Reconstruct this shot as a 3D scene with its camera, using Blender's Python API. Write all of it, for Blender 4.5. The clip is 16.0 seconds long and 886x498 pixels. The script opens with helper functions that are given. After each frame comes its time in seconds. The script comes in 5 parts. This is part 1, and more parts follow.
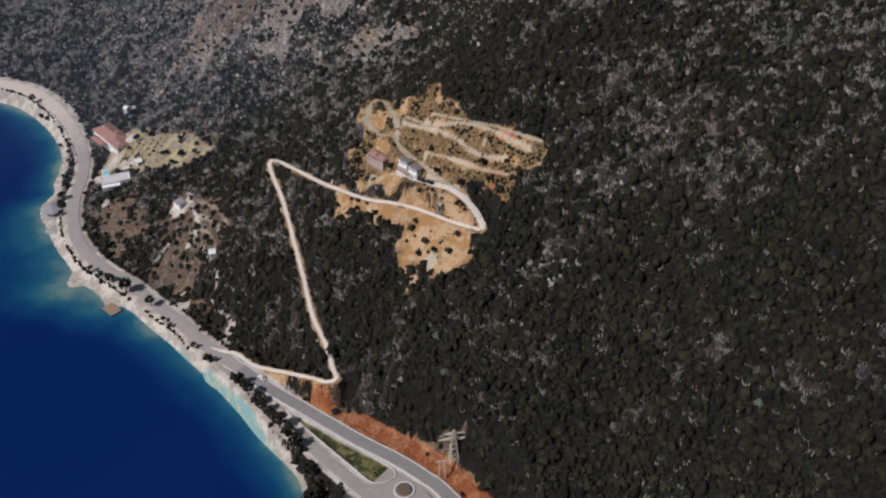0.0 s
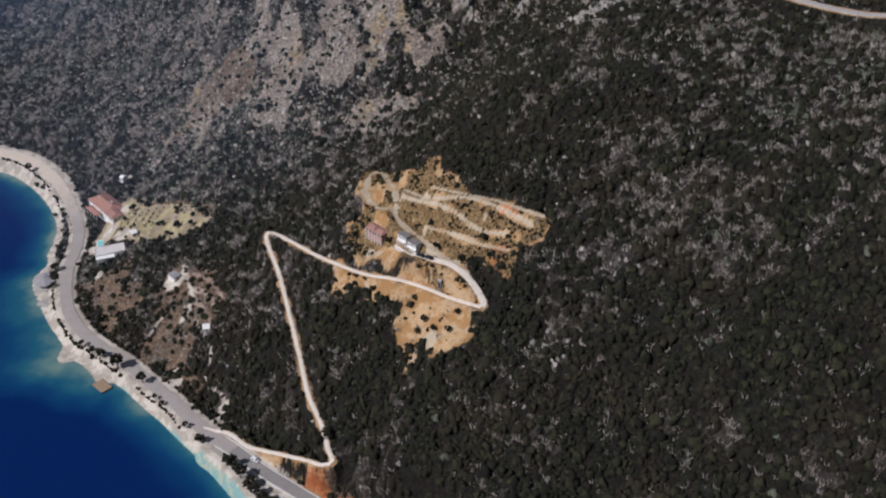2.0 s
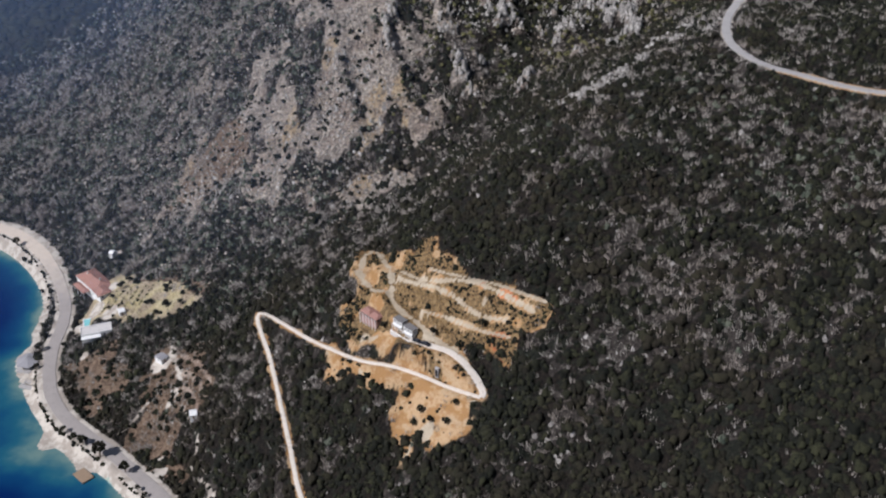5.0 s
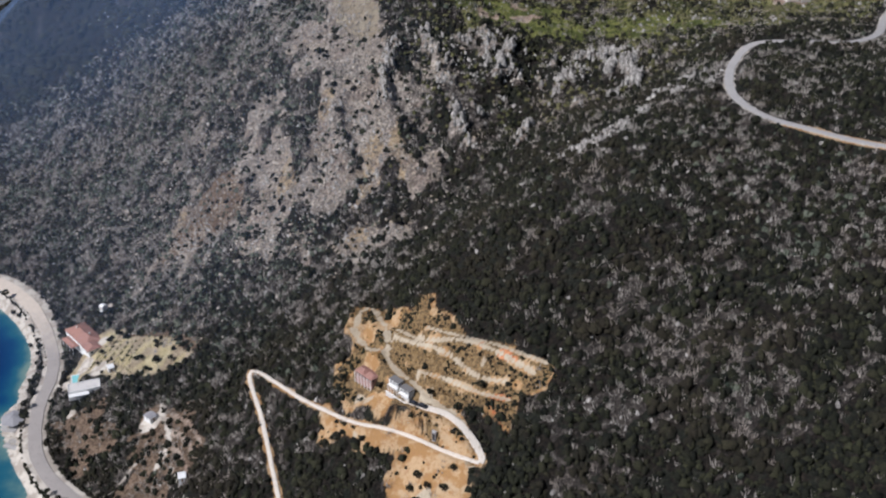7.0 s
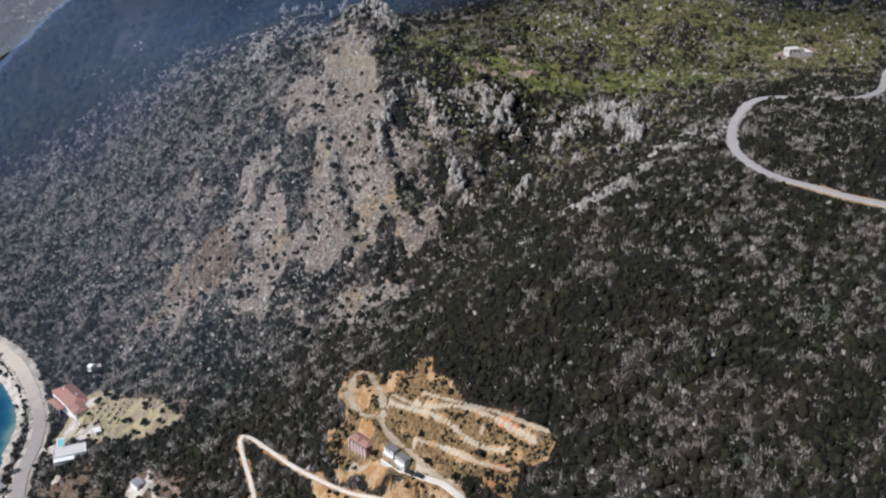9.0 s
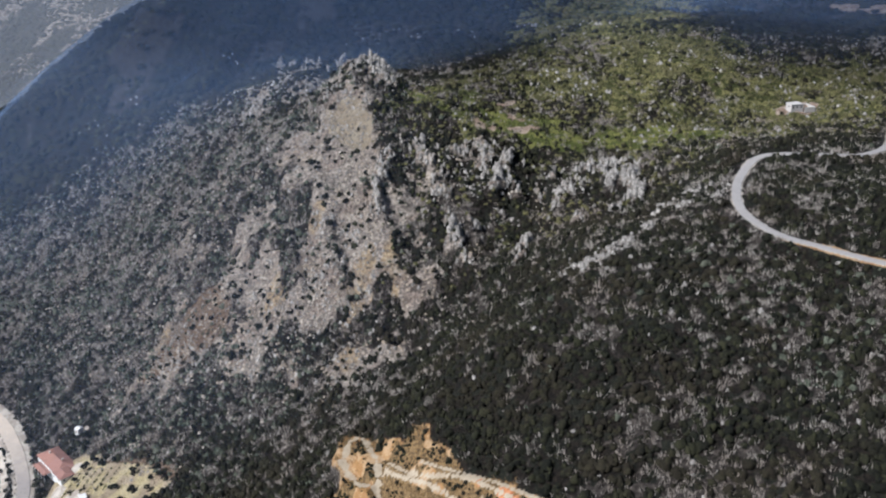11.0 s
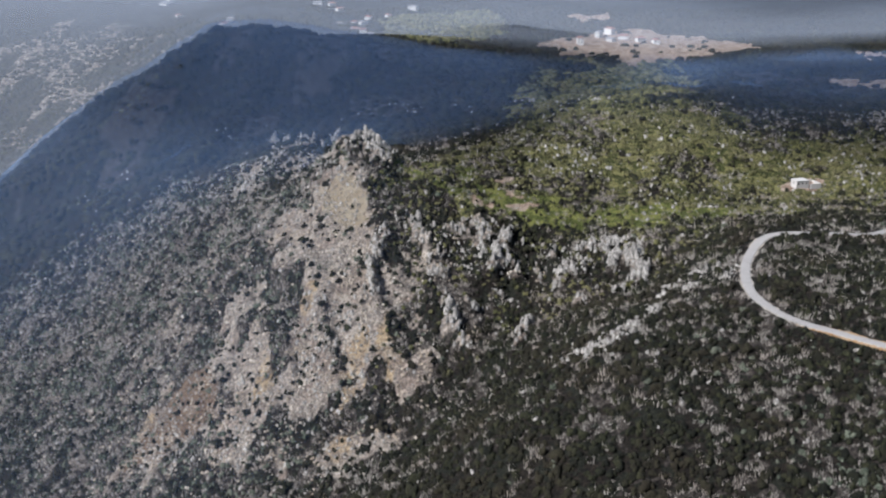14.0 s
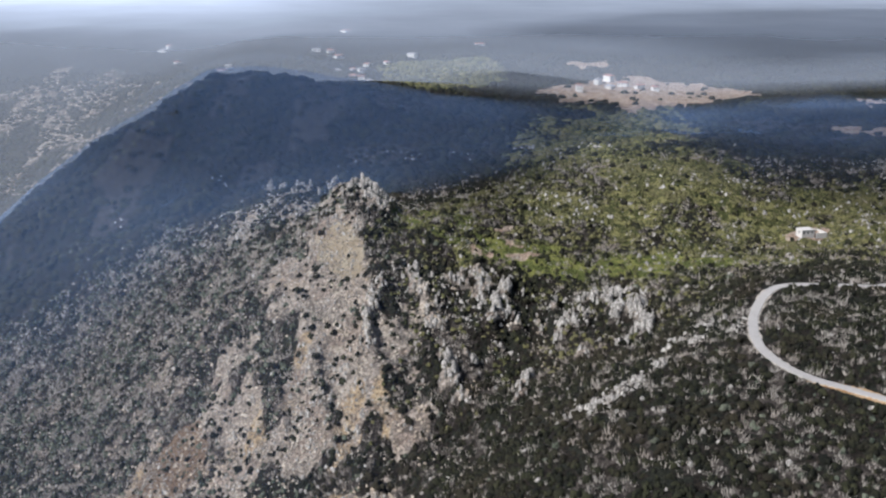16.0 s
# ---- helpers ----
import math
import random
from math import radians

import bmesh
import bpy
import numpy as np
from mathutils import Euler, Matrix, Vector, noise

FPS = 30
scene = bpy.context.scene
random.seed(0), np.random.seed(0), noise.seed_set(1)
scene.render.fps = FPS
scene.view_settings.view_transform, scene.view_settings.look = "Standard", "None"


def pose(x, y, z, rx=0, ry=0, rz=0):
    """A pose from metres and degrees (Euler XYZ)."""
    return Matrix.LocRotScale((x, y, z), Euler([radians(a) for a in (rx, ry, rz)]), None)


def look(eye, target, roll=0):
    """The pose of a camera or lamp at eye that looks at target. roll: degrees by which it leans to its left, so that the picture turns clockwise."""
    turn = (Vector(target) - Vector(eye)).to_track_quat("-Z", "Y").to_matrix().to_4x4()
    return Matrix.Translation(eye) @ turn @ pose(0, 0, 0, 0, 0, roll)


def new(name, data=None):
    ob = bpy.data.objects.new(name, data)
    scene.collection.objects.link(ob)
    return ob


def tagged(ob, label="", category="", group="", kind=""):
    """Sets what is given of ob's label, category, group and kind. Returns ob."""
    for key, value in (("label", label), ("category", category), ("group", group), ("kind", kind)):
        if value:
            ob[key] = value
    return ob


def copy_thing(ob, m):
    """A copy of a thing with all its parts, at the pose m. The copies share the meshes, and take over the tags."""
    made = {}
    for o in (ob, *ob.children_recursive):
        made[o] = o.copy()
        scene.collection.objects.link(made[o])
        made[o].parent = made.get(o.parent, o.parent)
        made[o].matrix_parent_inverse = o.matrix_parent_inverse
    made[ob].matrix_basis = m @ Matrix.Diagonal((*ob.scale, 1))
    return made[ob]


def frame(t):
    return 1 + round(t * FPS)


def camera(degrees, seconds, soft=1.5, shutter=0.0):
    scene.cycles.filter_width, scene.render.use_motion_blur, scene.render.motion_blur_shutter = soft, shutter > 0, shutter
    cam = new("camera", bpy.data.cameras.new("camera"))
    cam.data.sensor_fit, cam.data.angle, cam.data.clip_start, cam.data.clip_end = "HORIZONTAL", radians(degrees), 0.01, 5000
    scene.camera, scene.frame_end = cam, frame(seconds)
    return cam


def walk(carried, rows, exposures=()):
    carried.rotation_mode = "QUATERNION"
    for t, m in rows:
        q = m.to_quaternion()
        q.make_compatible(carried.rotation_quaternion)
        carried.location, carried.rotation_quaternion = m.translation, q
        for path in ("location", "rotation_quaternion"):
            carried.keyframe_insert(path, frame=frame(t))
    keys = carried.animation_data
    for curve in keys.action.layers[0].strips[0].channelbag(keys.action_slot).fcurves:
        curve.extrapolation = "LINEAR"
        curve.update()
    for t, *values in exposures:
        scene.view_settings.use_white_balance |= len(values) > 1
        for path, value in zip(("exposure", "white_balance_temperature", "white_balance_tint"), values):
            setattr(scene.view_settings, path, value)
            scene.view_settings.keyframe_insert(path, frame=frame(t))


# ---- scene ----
cam = camera(47.4, 16.0, soft=2.2)
METRES, EYE, TILT, LEAN, TURN = 110.0, 331.0, -37.0, 0.0, 0.0
ROWS = [
    (0, 0, 0, 0, 0, 0, 0),
    (0.5, 0.0021, 0.0268, 0.0198, 0.035, 1.07, 0.028),
    (1, 0.0044, 0.0516, 0.0371, 0.068, 1.605, 0.037),
    (1.5, 0.007, 0.078, 0.0573, 0.091, 2.242, 0.028),
    (2, 0.0081, 0.105, 0.0768, 0.106, 3.269, -0.013),
    (2.5, 0.0109, 0.13, 0.0939, 0.127, 4.009, -0.048),
    (3, 0.0136, 0.1562, 0.1126, 0.151, 4.539, -0.059),
    (3.5, 0.0156, 0.1818, 0.131, 0.162, 5.012, -0.067),
    (4, 0.0166, 0.2094, 0.1505, 0.154, 5.505, -0.046),
    (6.5, 0.0242, 0.3404, 0.2393, 0.107, 8.411, -0.024),
    (7, 0.0253, 0.3667, 0.2586, 0.088, 9.001, -0.014),
    (7.5, 0.0256, 0.3927, 0.2742, 0.056, 9.647, -0.005),
    (8, 0.0275, 0.4179, 0.2931, 0.048, 10.334, -0.012),
    (8.5, 0.0283, 0.4448, 0.3103, 0.021, 11.026, 0),
    (9, 0.0291, 0.4707, 0.3269, -0.002, 11.745, 0.018),
    (11.5, 0.0338, 0.5993, 0.4119, -0.089, 15.258, 0.09),
    (12, 0.0339, 0.6253, 0.4283, -0.121, 15.95, 0.12),
    (12.5, 0.0346, 0.6511, 0.4443, -0.144, 16.593, 0.128),
    (13, 0.034, 0.6769, 0.4607, -0.179, 17.224, 0.139),
    (13.5, 0.0342, 0.7035, 0.4774, -0.209, 17.869, 0.145),
    (14, 0.0345, 0.7289, 0.4932, -0.235, 18.522, 0.132),
    (14.5, 0.0343, 0.7534, 0.509, -0.274, 19.161, 0.09),
    (15, 0.0351, 0.78, 0.5255, -0.293, 19.799, 0.081),
    (15.5, 0.0353, 0.8046, 0.5404, -0.317, 20.432, 0.101),
    (16, 0.0367, 0.8309, 0.5552, -0.325, 21.09, 0.123),
]
EXPOSURES = [(0.0,-0.34,5920,17),(4.0,-0.1,5760,15),(8.0,0.06,5720,13),(12.0,0.27,5690,11),(16.0,0.4,5840,11)]
walk(cam, [(t, pose(0, 0, EYE, TILT, LEAN, TURN) @ pose(METRES * x, METRES * y, METRES * z, 90 + pitch, roll, yaw)) for t, x, y, z, yaw, pitch, roll in ROWS], EXPOSURES)

# ---- light ----
SUN_FROM = Vector((-0.66, -0.36, 0.74)).normalized()
world = bpy.data.worlds.new("sky")
scene.world = world
world.use_nodes = True
wn = world.node_tree.nodes
sky = wn.new("ShaderNodeTexSky")
sky.sky_type, sky.sun_disc = "NISHITA", False
sky.sun_elevation = math.asin(SUN_FROM.z)
sky.sun_rotation = math.atan2(SUN_FROM.x, SUN_FROM.y)
sky.air_density, sky.dust_density = 1.2, 1.5
world.node_tree.links.new(sky.outputs[0], wn["Background"].inputs["Color"])
wn["Background"].inputs["Strength"].default_value = 0.045
lamp = bpy.data.lights.new("sun", "SUN")
lamp.energy, lamp.angle, lamp.color = 4.9, radians(0.6), (1.0, 0.945, 0.875)
sun = new("sun", lamp)
sun.matrix_world = look((0, 0, 900), Vector((0, 0, 900)) - SUN_FROM)

# ---- noise and outlines on the plan ----
LATTICE = np.random.RandomState(7).rand(256, 256)


def value_noise(x, y):
    xi, yi = np.floor(x).astype(int), np.floor(y).astype(int)
    u, v = x - xi, y - yi
    u, v = u * u * (3 - 2 * u), v * v * (3 - 2 * v)
    a, b = LATTICE[xi & 255, yi & 255], LATTICE[(xi + 1) & 255, yi & 255]
    c, d = LATTICE[xi & 255, (yi + 1) & 255], LATTICE[(xi + 1) & 255, (yi + 1) & 255]
    return (a * (1 - u) + b * u) * (1 - v) + (c * (1 - u) + d * u) * v


def fbm(x, y, size, octaves=4):
    """Noise from 0 to 1 with its largest features about size metres wide."""
    total, weight, amount = 0.0, 1.0, 0.0
    for k in range(octaves):
        total = total + weight * value_noise(x / size + 17.3 * k, y / size - 9.1 * k)
        amount, weight, size = amount + weight, weight * 0.5, size * 0.5
    return total / amount


def smooth(a, b, v):
    t = np.clip((v - a) / (b - a), 0, 1)
    return t * t * (3 - 2 * t)


def spline(points, step=2.0):
    """A smooth line through the points of the plan, as an array."""
    p = np.array(points, float)
    p = np.vstack([2 * p[0] - p[1], p, 2 * p[-1] - p[-2]])
    out = []
    for i in range(1, len(p) - 2):
        n = max(2, int(np.linalg.norm(p[i + 1] - p[i]) / step))
        t = np.linspace(0, 1, n, endpoint=False)[:, None]
        out.append(0.5 * (2 * p[i] + (p[i + 1] - p[i - 1]) * t + (2 * p[i - 1] - 5 * p[i] + 4 * p[i + 1] - p[i + 2]) * t ** 2
                          + (3 * p[i] - p[i - 1] - 3 * p[i + 1] + p[i + 2]) * t ** 3))
    return np.vstack(out + [p[-2:-1]])


def near_line(x, y, line, reach):
    """Distance to a line of the plan and the index of its nearest point, for the places within reach of it."""
    dist, index = np.full(x.shape, 1e6), np.zeros(x.shape, int)
    lo, hi = line.min(0) - reach, line.max(0) + reach
    sel = np.where((x > lo[0]) & (x < hi[0]) & (y > lo[1]) & (y < hi[1]))[0]
    for start in range(0, len(sel), 4000):
        s = sel[start:start + 4000]
        d = (x[s, None] - line[None, :, 0]) ** 2 + (y[s, None] - line[None, :, 1]) ** 2
        k = d.argmin(1)
        dist[s], index[s] = np.sqrt(d[np.arange(len(s)), k]), k
    return dist, index


def inside(x, y, poly):
    p = np.array(poly, float)
    hit = np.zeros(x.shape, bool)
    for a, b in zip(p, np.roll(p, -1, 0)):
        cross = (a[1] > y) != (b[1] > y)
        if a[1] != b[1]:
            hit ^= cross & (x < (b[0] - a[0]) * (y - a[1]) / (b[1] - a[1]) + a[0])
    return hit


def patch(x, y, poly, soft=4.0, ragged=6.0):
    """1 inside an outline, 0 outside, with a soft and ragged edge."""
    wx = x + ragged * 2 * (fbm(x, y, 14, 3) - 0.5)
    wy = y + ragged * 2 * (fbm(x + 500, y, 14, 3) - 0.5)
    p = np.array(poly, float)
    ring = spline(np.vstack([p, p[:1]]), 3.0)
    d, _ = near_line(wx, wy, ring, soft + ragged * 2 + 2)
    d = np.where(inside(wx, wy, poly), np.minimum(d, 1e3), -np.minimum(d, 1e3))
    return smooth(-soft, soft, d)


# ---- the lie of the land ----
# heights every 75 m, from x = -450 and y = 200, as control values of a smooth surface
LOWER = [
    [-17, -16, -14, -10, -6, -21, -9, 12, 69, 118, 137, 165, 199],
    [-21, -23, -25, -25, -30, -23, 57, 53, 136, 141, 149, 174, 205],
    [-26, -30, -32, -11, -11, 19, 63, 119, 146, 173, 174, 185, 206],
    [-34, -31, -19, 3, 4, 66, 133, 167, 150, 199, 191, 193, 204],
    [-41, -30, -26, 0, 34, 49, 89, 164, 194, 185, 190, 193, 198],
    [-43, -9, -12, 10, 48, 135, 145, 130, 189, 177, 189, 190, 190],
    [10, 15, 20, 38, 103, 177, 203, 169, 164, 159, 195, 191, 184],
]
UPPER = [
    [15, 20, 12, 69, 151, 155, 178, 194, 201, 184, 193, 190, 184],
    [25, 45, 80, 128, 162, 161, 177, 194, 204, 199, 193, 192, 191],
    [30, 60, 115, 137, 161, 187, 190, 185, 186, 189, 191, 197, 201],
    [30, 113, 175, 225, 248, 223, 207, 195, 189, 190, 197, 203, 206],
    [41, 101, 148, 205, 233, 219, 205, 200, 197, 197, 202, 204, 205],
    [17, 36, 64, 119, 162, 180, 180, 186, 191, 195, 197, 200, 203],
]
CONTROL = np.array(LOWER + UPPER, float)
COAST = [(-900, 540), (-700, 600), (-560, 622), (-440, 628), (-370, 622), (-330, 613), (-300, 604), (-285, 597), (-270, 584), (-255, 567), (-244, 550),
         (-236, 533), (-233, 517), (-232, 504), (-229, 492), (-232, 480), (-229, 469), (-222, 458), (-214, 444), (-207, 434), (-197, 420),
         (-195, 406), (-186, 407), (-178, 400), (-168, 388), (-163, 391), (-153, 385), (-143, 373), (-130, 362), (-119, 351), (-110, 342),
         (-100, 332), (-90, 321), (-83, 312), (-75, 299), (-67, 288), (-61, 279), (-57, 269), (-45, 240), (-15, 190), (40, 110), (110, 0), (230, -200)]
SHORE = spline(COAST, 3.0)
SEA_OUTLINE = [tuple(p) for p in SHORE] + [(-6000, -6000), (-6000, 500)]


def far_hill(x, y, cx, cy, height, rx, ry, turn=0.0):
    c, s = math.cos(radians(turn)), math.sin(radians(turn))
    u, v = ((x - cx) * c + (y - cy) * s) / rx, (-(x - cx) * s + (y - cy) * c) / ry
    return height * np.exp(-(u * u + v * v))


def surface(x, y):
    """The hills without coast and roads."""
    fx = np.clip((x + 450) / 75, 0.0, 12.0)
    fy = np.clip((y - 200) / 75, 0.0, 12.0)

    def weight(f):
        w = np.abs(f[:, None] - np.arange(13)[None])
        return np.where(w < 1, (4 - 6 * w ** 2 + 3 * w ** 3) / 6, np.where(w < 2, (2 - w) ** 3 / 6, 0))

    wx, wy = weight(fx), weight(fy)
    wx, wy = wx / wx.sum(1, keepdims=True), wy / wy.sum(1, keepdims=True)
    z = np.einsum("ni,ij,nj->n", wy, CONTROL, wx)
    # beyond the table the land eases into a high plain with hills on its seaward side
    plain = 196 + 14 * (fbm(x, y, 420, 3) - 0.5) - 190 * smooth(-120, -640, x) * smooth(1650, 1060, y) + 30 * (fbm(x - y * 0.4, y * 0.4, 160, 3) - 0.5) * smooth(-100, -300, x) + 0.004 * np.maximum(y - 1100, 0)
    plain = plain + far_hill(x, y, 900, 2700, 60, 500, 350)
    out = smooth(1000, 1120, y)
    side = smooth(400, 560, x)
    z = z * (1 - out) + plain * out
    z = z * (1 - side) + np.minimum(z, 205 + 10 * fbm(x, y, 300, 2)) * side
    # a lower north flank of the knoll in the road's bend, and the crag on the crest
    z = z - far_hill(x, y, 186, 522, 5.0, 50, 16) + far_hill(x, y, -50, 690, 24.0, 26, 32) + far_hill(x, y, -98, 772, 8.0, 26, 24)
    return z


# rock ribs of the cliffs and spines of the far hill, each with its half width
RIBS = [(spline(p), w) for p, w in (([(-21, 616), (-27, 592), (-30, 578)], 5), ([(-6, 612), (1, 586), (10, 564), (13, 545)], 5), ([(20, 615), (27, 594)], 6), ([(38, 611), (43, 582)], 5),
        ([(52, 603), (61, 579)], 5), ([(70, 586), (86, 597)], 7), ([(94, 598), (101, 560)], 6), ([(90, 541), (99, 551)], 5), ([(22, 560), (27, 565)], 3), ([(51, 548), (56, 552)], 3),
        ([(66, 541), (72, 543)], 3), ([(39, 528), (43, 537)], 3), ([(26, 503), (30, 512)], 3), ([(29, 578), (33, 585)], 3),
        ([(-115, 816), (-90, 806), (-65, 803)], 9), ([(-62, 712), (-45, 694), (-28, 672)], 9))]
SPINES = [(spline(p), w) for p, w in (([(-146, 881), (-167, 850), (-180, 815), (-215, 803), (-284, 843)], 12), ([(-185, 955), (-202, 942), (-245, 920), (-279, 905), (-322, 899), (-380, 915)], 13))]


def on_ribs(x, y):
    """Broken rock along the ribs, with gaps and ragged edges."""
    wx, wy = x + 22 * (fbm(x, y, 13, 3) - 0.5), y + 22 * (fbm(x + 77, y, 13, 3) - 0.5)
    near = np.maximum.reduce([smooth(1.7 * w, 0.3 * w, near_line(wx, wy, line, 1.8 * w)[0]) for line, w in RIBS])
    return near * (0.15 + 0.85 * smooth(0.40, 0.56, fbm(x - 31, y, 7, 3)))


def on_spines(x, y):
    return np.maximum.reduce([smooth(1.8 * w, 0.2 * w, near_line(x, y, line, 2 * w)[0]) for line, w in SPINES])


def with_coast(x, y):
    z = surface(x, y)
    rough = smooth(4, 40, z)
    z = z + rough * (7.0 * (fbm(x, y, 70, 4) - 0.5) + 2.2 * (fbm(x, y, 13, 3) - 0.5))
    ridged = 1 - np.abs(2 * fbm(x * 1.25 + y * 0.35, y * 0.55, 34, 3) - 1)
    gully = 1 - np.abs(2 * fbm(x * 0.9 - y * 0.5 + 300, x * 0.35 + y * 0.7, 60, 3) - 1)
    z = z + smooth(30, 70, z) * smooth(450, 540, y) * 9 * (gully - 0.72)
    z = z + far_hill(x, y, -70, 580, 1.0, 120, 90, -35) * (5.0 * (fbm(x, y, 16, 3) - 0.5) + 14 * (fbm(x * 0.8 + y * 0.5, y * 0.3 - x * 0.2, 24, 2) - 0.5))
    z = z + 5.0 * on_ribs(x, y) + 7.0 * on_spines(x, y)
    z = z + far_hill(x, y, -65, 590, 1.0, 115, 85, -40) * (13 * (ridged - 0.7)) * 1.4 + far_hill(x, y, 60, 585, 1.0, 70, 40) * (12 * (ridged - 0.7))
    d, _ = near_line(x, y, SHORE, 130)
    sea = inside(x, y, SEA_OUTLINE)
    d = np.minimum(d, 130.0)
    beach = 0.13 * d
    t = smooth(8, 45, d)
    land = np.maximum(beach * (1 - t) + np.maximum(z, 3.5) * t, 0.03 * d)
    return np.where(sea, -np.minimum(0.3 * d, 26.0), land)


# ---- roads ----
COAST_ROAD = spline([(-560, 634), (-430, 641), (-345, 631), (-300.6, 616), (-279, 606.7), (-258, 588), (-243.6, 570), (-230.4, 549.3), (-219.4, 526.4), (-214.5, 508), (-212.8, 490),
                     (-211, 476), (-205.7, 457.3), (-197.2, 439), (-185.4, 423.8), (-171.8, 411.8), (-157.2, 400.2), (-142.4, 386.1), (-128.2, 372.7), (-117.6, 361.1),
                     (-106, 349.4), (-92, 337.3), (-77.2, 324), (-63.1, 312.9), (-49.7, 302.2), (-34.3, 290.4), (-19.6, 280.5), (-7.8, 271), (3, 260), (40, 210), (90, 130), (180, 0)])
SIDE_LANE = spline([(-103, 342), (-96.3, 336.1), (-84.5, 321.9), (-74, 308.1), (-58.1, 292), (-42.8, 275.8), (-30.4, 262.8), (-8, 240), (20, 203)])
TRACK_LOWER = spline([(-110, 353.5), (-98, 348.5), (-87, 339), (-72, 329), (-58, 320), (-50, 314), (-46, 315), (-48, 320), (-52, 332), (-59, 347), (-65, 367),
                      (-71, 386), (-79, 412), (-86, 432), (-90, 445), (-87, 447), (-75, 430), (-62, 412), (-49, 398), (-35, 385), (-21, 376), (-8, 366),
                      (3, 356.5), (11, 350.5), (16, 347.5)])
TRACK_PAD = spline([(16, 347.5), (17, 350), (15, 355), (11.5, 360), (7, 366), (2, 371), (-4, 375), (-13, 381.5)])
TRACK_UPPER = spline([(10, 364.5), (4, 372.5), (-4, 380.5), (-10, 388), (-18, 396.5), (-21, 404), (-22, 416), (-26, 429), (-30, 441), (-35, 441), (-37, 431)])
TRACK_SPUR = spline([(-22, 405), (-29, 412), (-35, 423), (-38, 431)])
UPPER_ROAD = spline([(330, 720), (282, 660), (250, 610), (230, 570), (208, 547), (186, 546), (166, 549), (155, 544), (144, 527), (136, 505), (134, 487), (138, 474),
                     (145, 464), (156, 455), (167, 445), (182, 431), (215, 410), (270, 385), (340, 360)])
TERRACES = [spline(p) for p in ([(-22, 415), (-11, 403), (4, 391), (16, 377), (26, 371)], [(-17, 414), (-6, 402), (6, 395), (16, 388), (28, 377), (37, 368)],
                                [(-4, 406), (10, 395), (21, 387), (31, 379), (42, 370)], [(-21, 403), (-17, 395), (-6, 384), (2, 375)], [(-8, 391), (4, 382), (16, 371), (27, 364)])]
# line, half width
COAST_HALF = 2.9 + 0.5 * smooth(322, 348, COAST_ROAD[:, 1]) + 1.0 * smooth(545, 590, COAST_ROAD[:, 1])
APRON = spline([(-26, 271), (-16, 263), (-2, 247), (20, 222)])
ROADS = {"coast_road": (COAST_ROAD, COAST_HALF), "side_lane": (SIDE_LANE, 2.8), "apron": (APRON, 7.0), "track_lower": (TRACK_LOWER, 1.0), "track_pad": (TRACK_PAD, 1.5),
         "track_upper": (TRACK_UPPER, 1.2), "track_spur": (TRACK_SPUR, 1.0), "upper_road": (UPPER_ROAD, 2.4)}
for i, line in enumerate(TERRACES):
    ROADS["terrace_%d" % i] = (line, 1.0)
ROADS = {key: (line, half * np.ones(len(line))) for key, (line, half) in ROADS.items()}


def eased(v, n):
    k = np.ones(2 * n + 1) / (2 * n + 1)
    return np.convolve(np.pad(v, n, mode="edge"), k, mode="valid")


ROAD_Z = {}
for key, (line, half) in ROADS.items():
    z = np.maximum(surface(line[:, 0], line[:, 1]), 2.6)
    if key in ("coast_road", "side_lane", "apron"):
        z = 4.5 + 7.0 * smooth(-150, 0, line[:, 0]) + 3.5 * smooth(460, 610, line[:, 1])
    ROAD_Z[key] = eased(z, 6)
for key in ("track_lower", "track_pad", "track_upper", "track_spur"):
    # branches start at the height of the road that they leave
    line, _ = ROADS[key]
    for other in ("track_lower", "track_pad", "track_upper", "coast_road"):
        if other not in ROADS or other == key or (key == "track_pad" and other == "track_upper") or (key == "track_lower" and other != "coast_road"):
            continue
        d, k = near_line(line[:, 0], line[:, 1], ROADS[other][0], 40)
        w = smooth(9, 2, d)
        ROAD_Z[key] = ROAD_Z[key] * (1 - w) + ROAD_Z[other][k] * w


def ground(x, y):
    """Height of the ground."""
    x, y = np.atleast_1d(np.asarray(x, float)), np.atleast_1d(np.asarray(y, float))
    z = with_coast(x, y)
    for key, (line, half) in ROADS.items():
        d, k = near_line(x, y, line, half.max() + 20)
        side = d - half[k]
        if key == "coast_road":
            t = np.gradient(line, axis=0)[k]
            side = np.where(-t[:, 1] * (x - line[k, 0]) + t[:, 0] * (y - line[k, 1]) > 0, 2.2 + np.maximum(side - 2.9, 0) * 0.34, side)
        w = 0.8 * smooth(4.5, 0.6, side) if key.startswith("terrace") else smooth(7.0, 2.2, side) if half.max() > 1.1 else smooth(4.0, 1.5, side)
        z = z * (1 - w) + (ROAD_Z[key][k] - 0.25) * w
    for key, (line, half) in ROADS.items():
        if key.startswith("terrace"):
            continue
        d, k = near_line(x, y, line, half.max() + 9)
        z = np.where(d < half[k] + (2.9 if half.max() > 2 else 1.7), np.minimum(z, ROAD_Z[key][k] - 0.2), z)
    return z


def ground_at(x, y):
    return float(ground(x, y)[0])


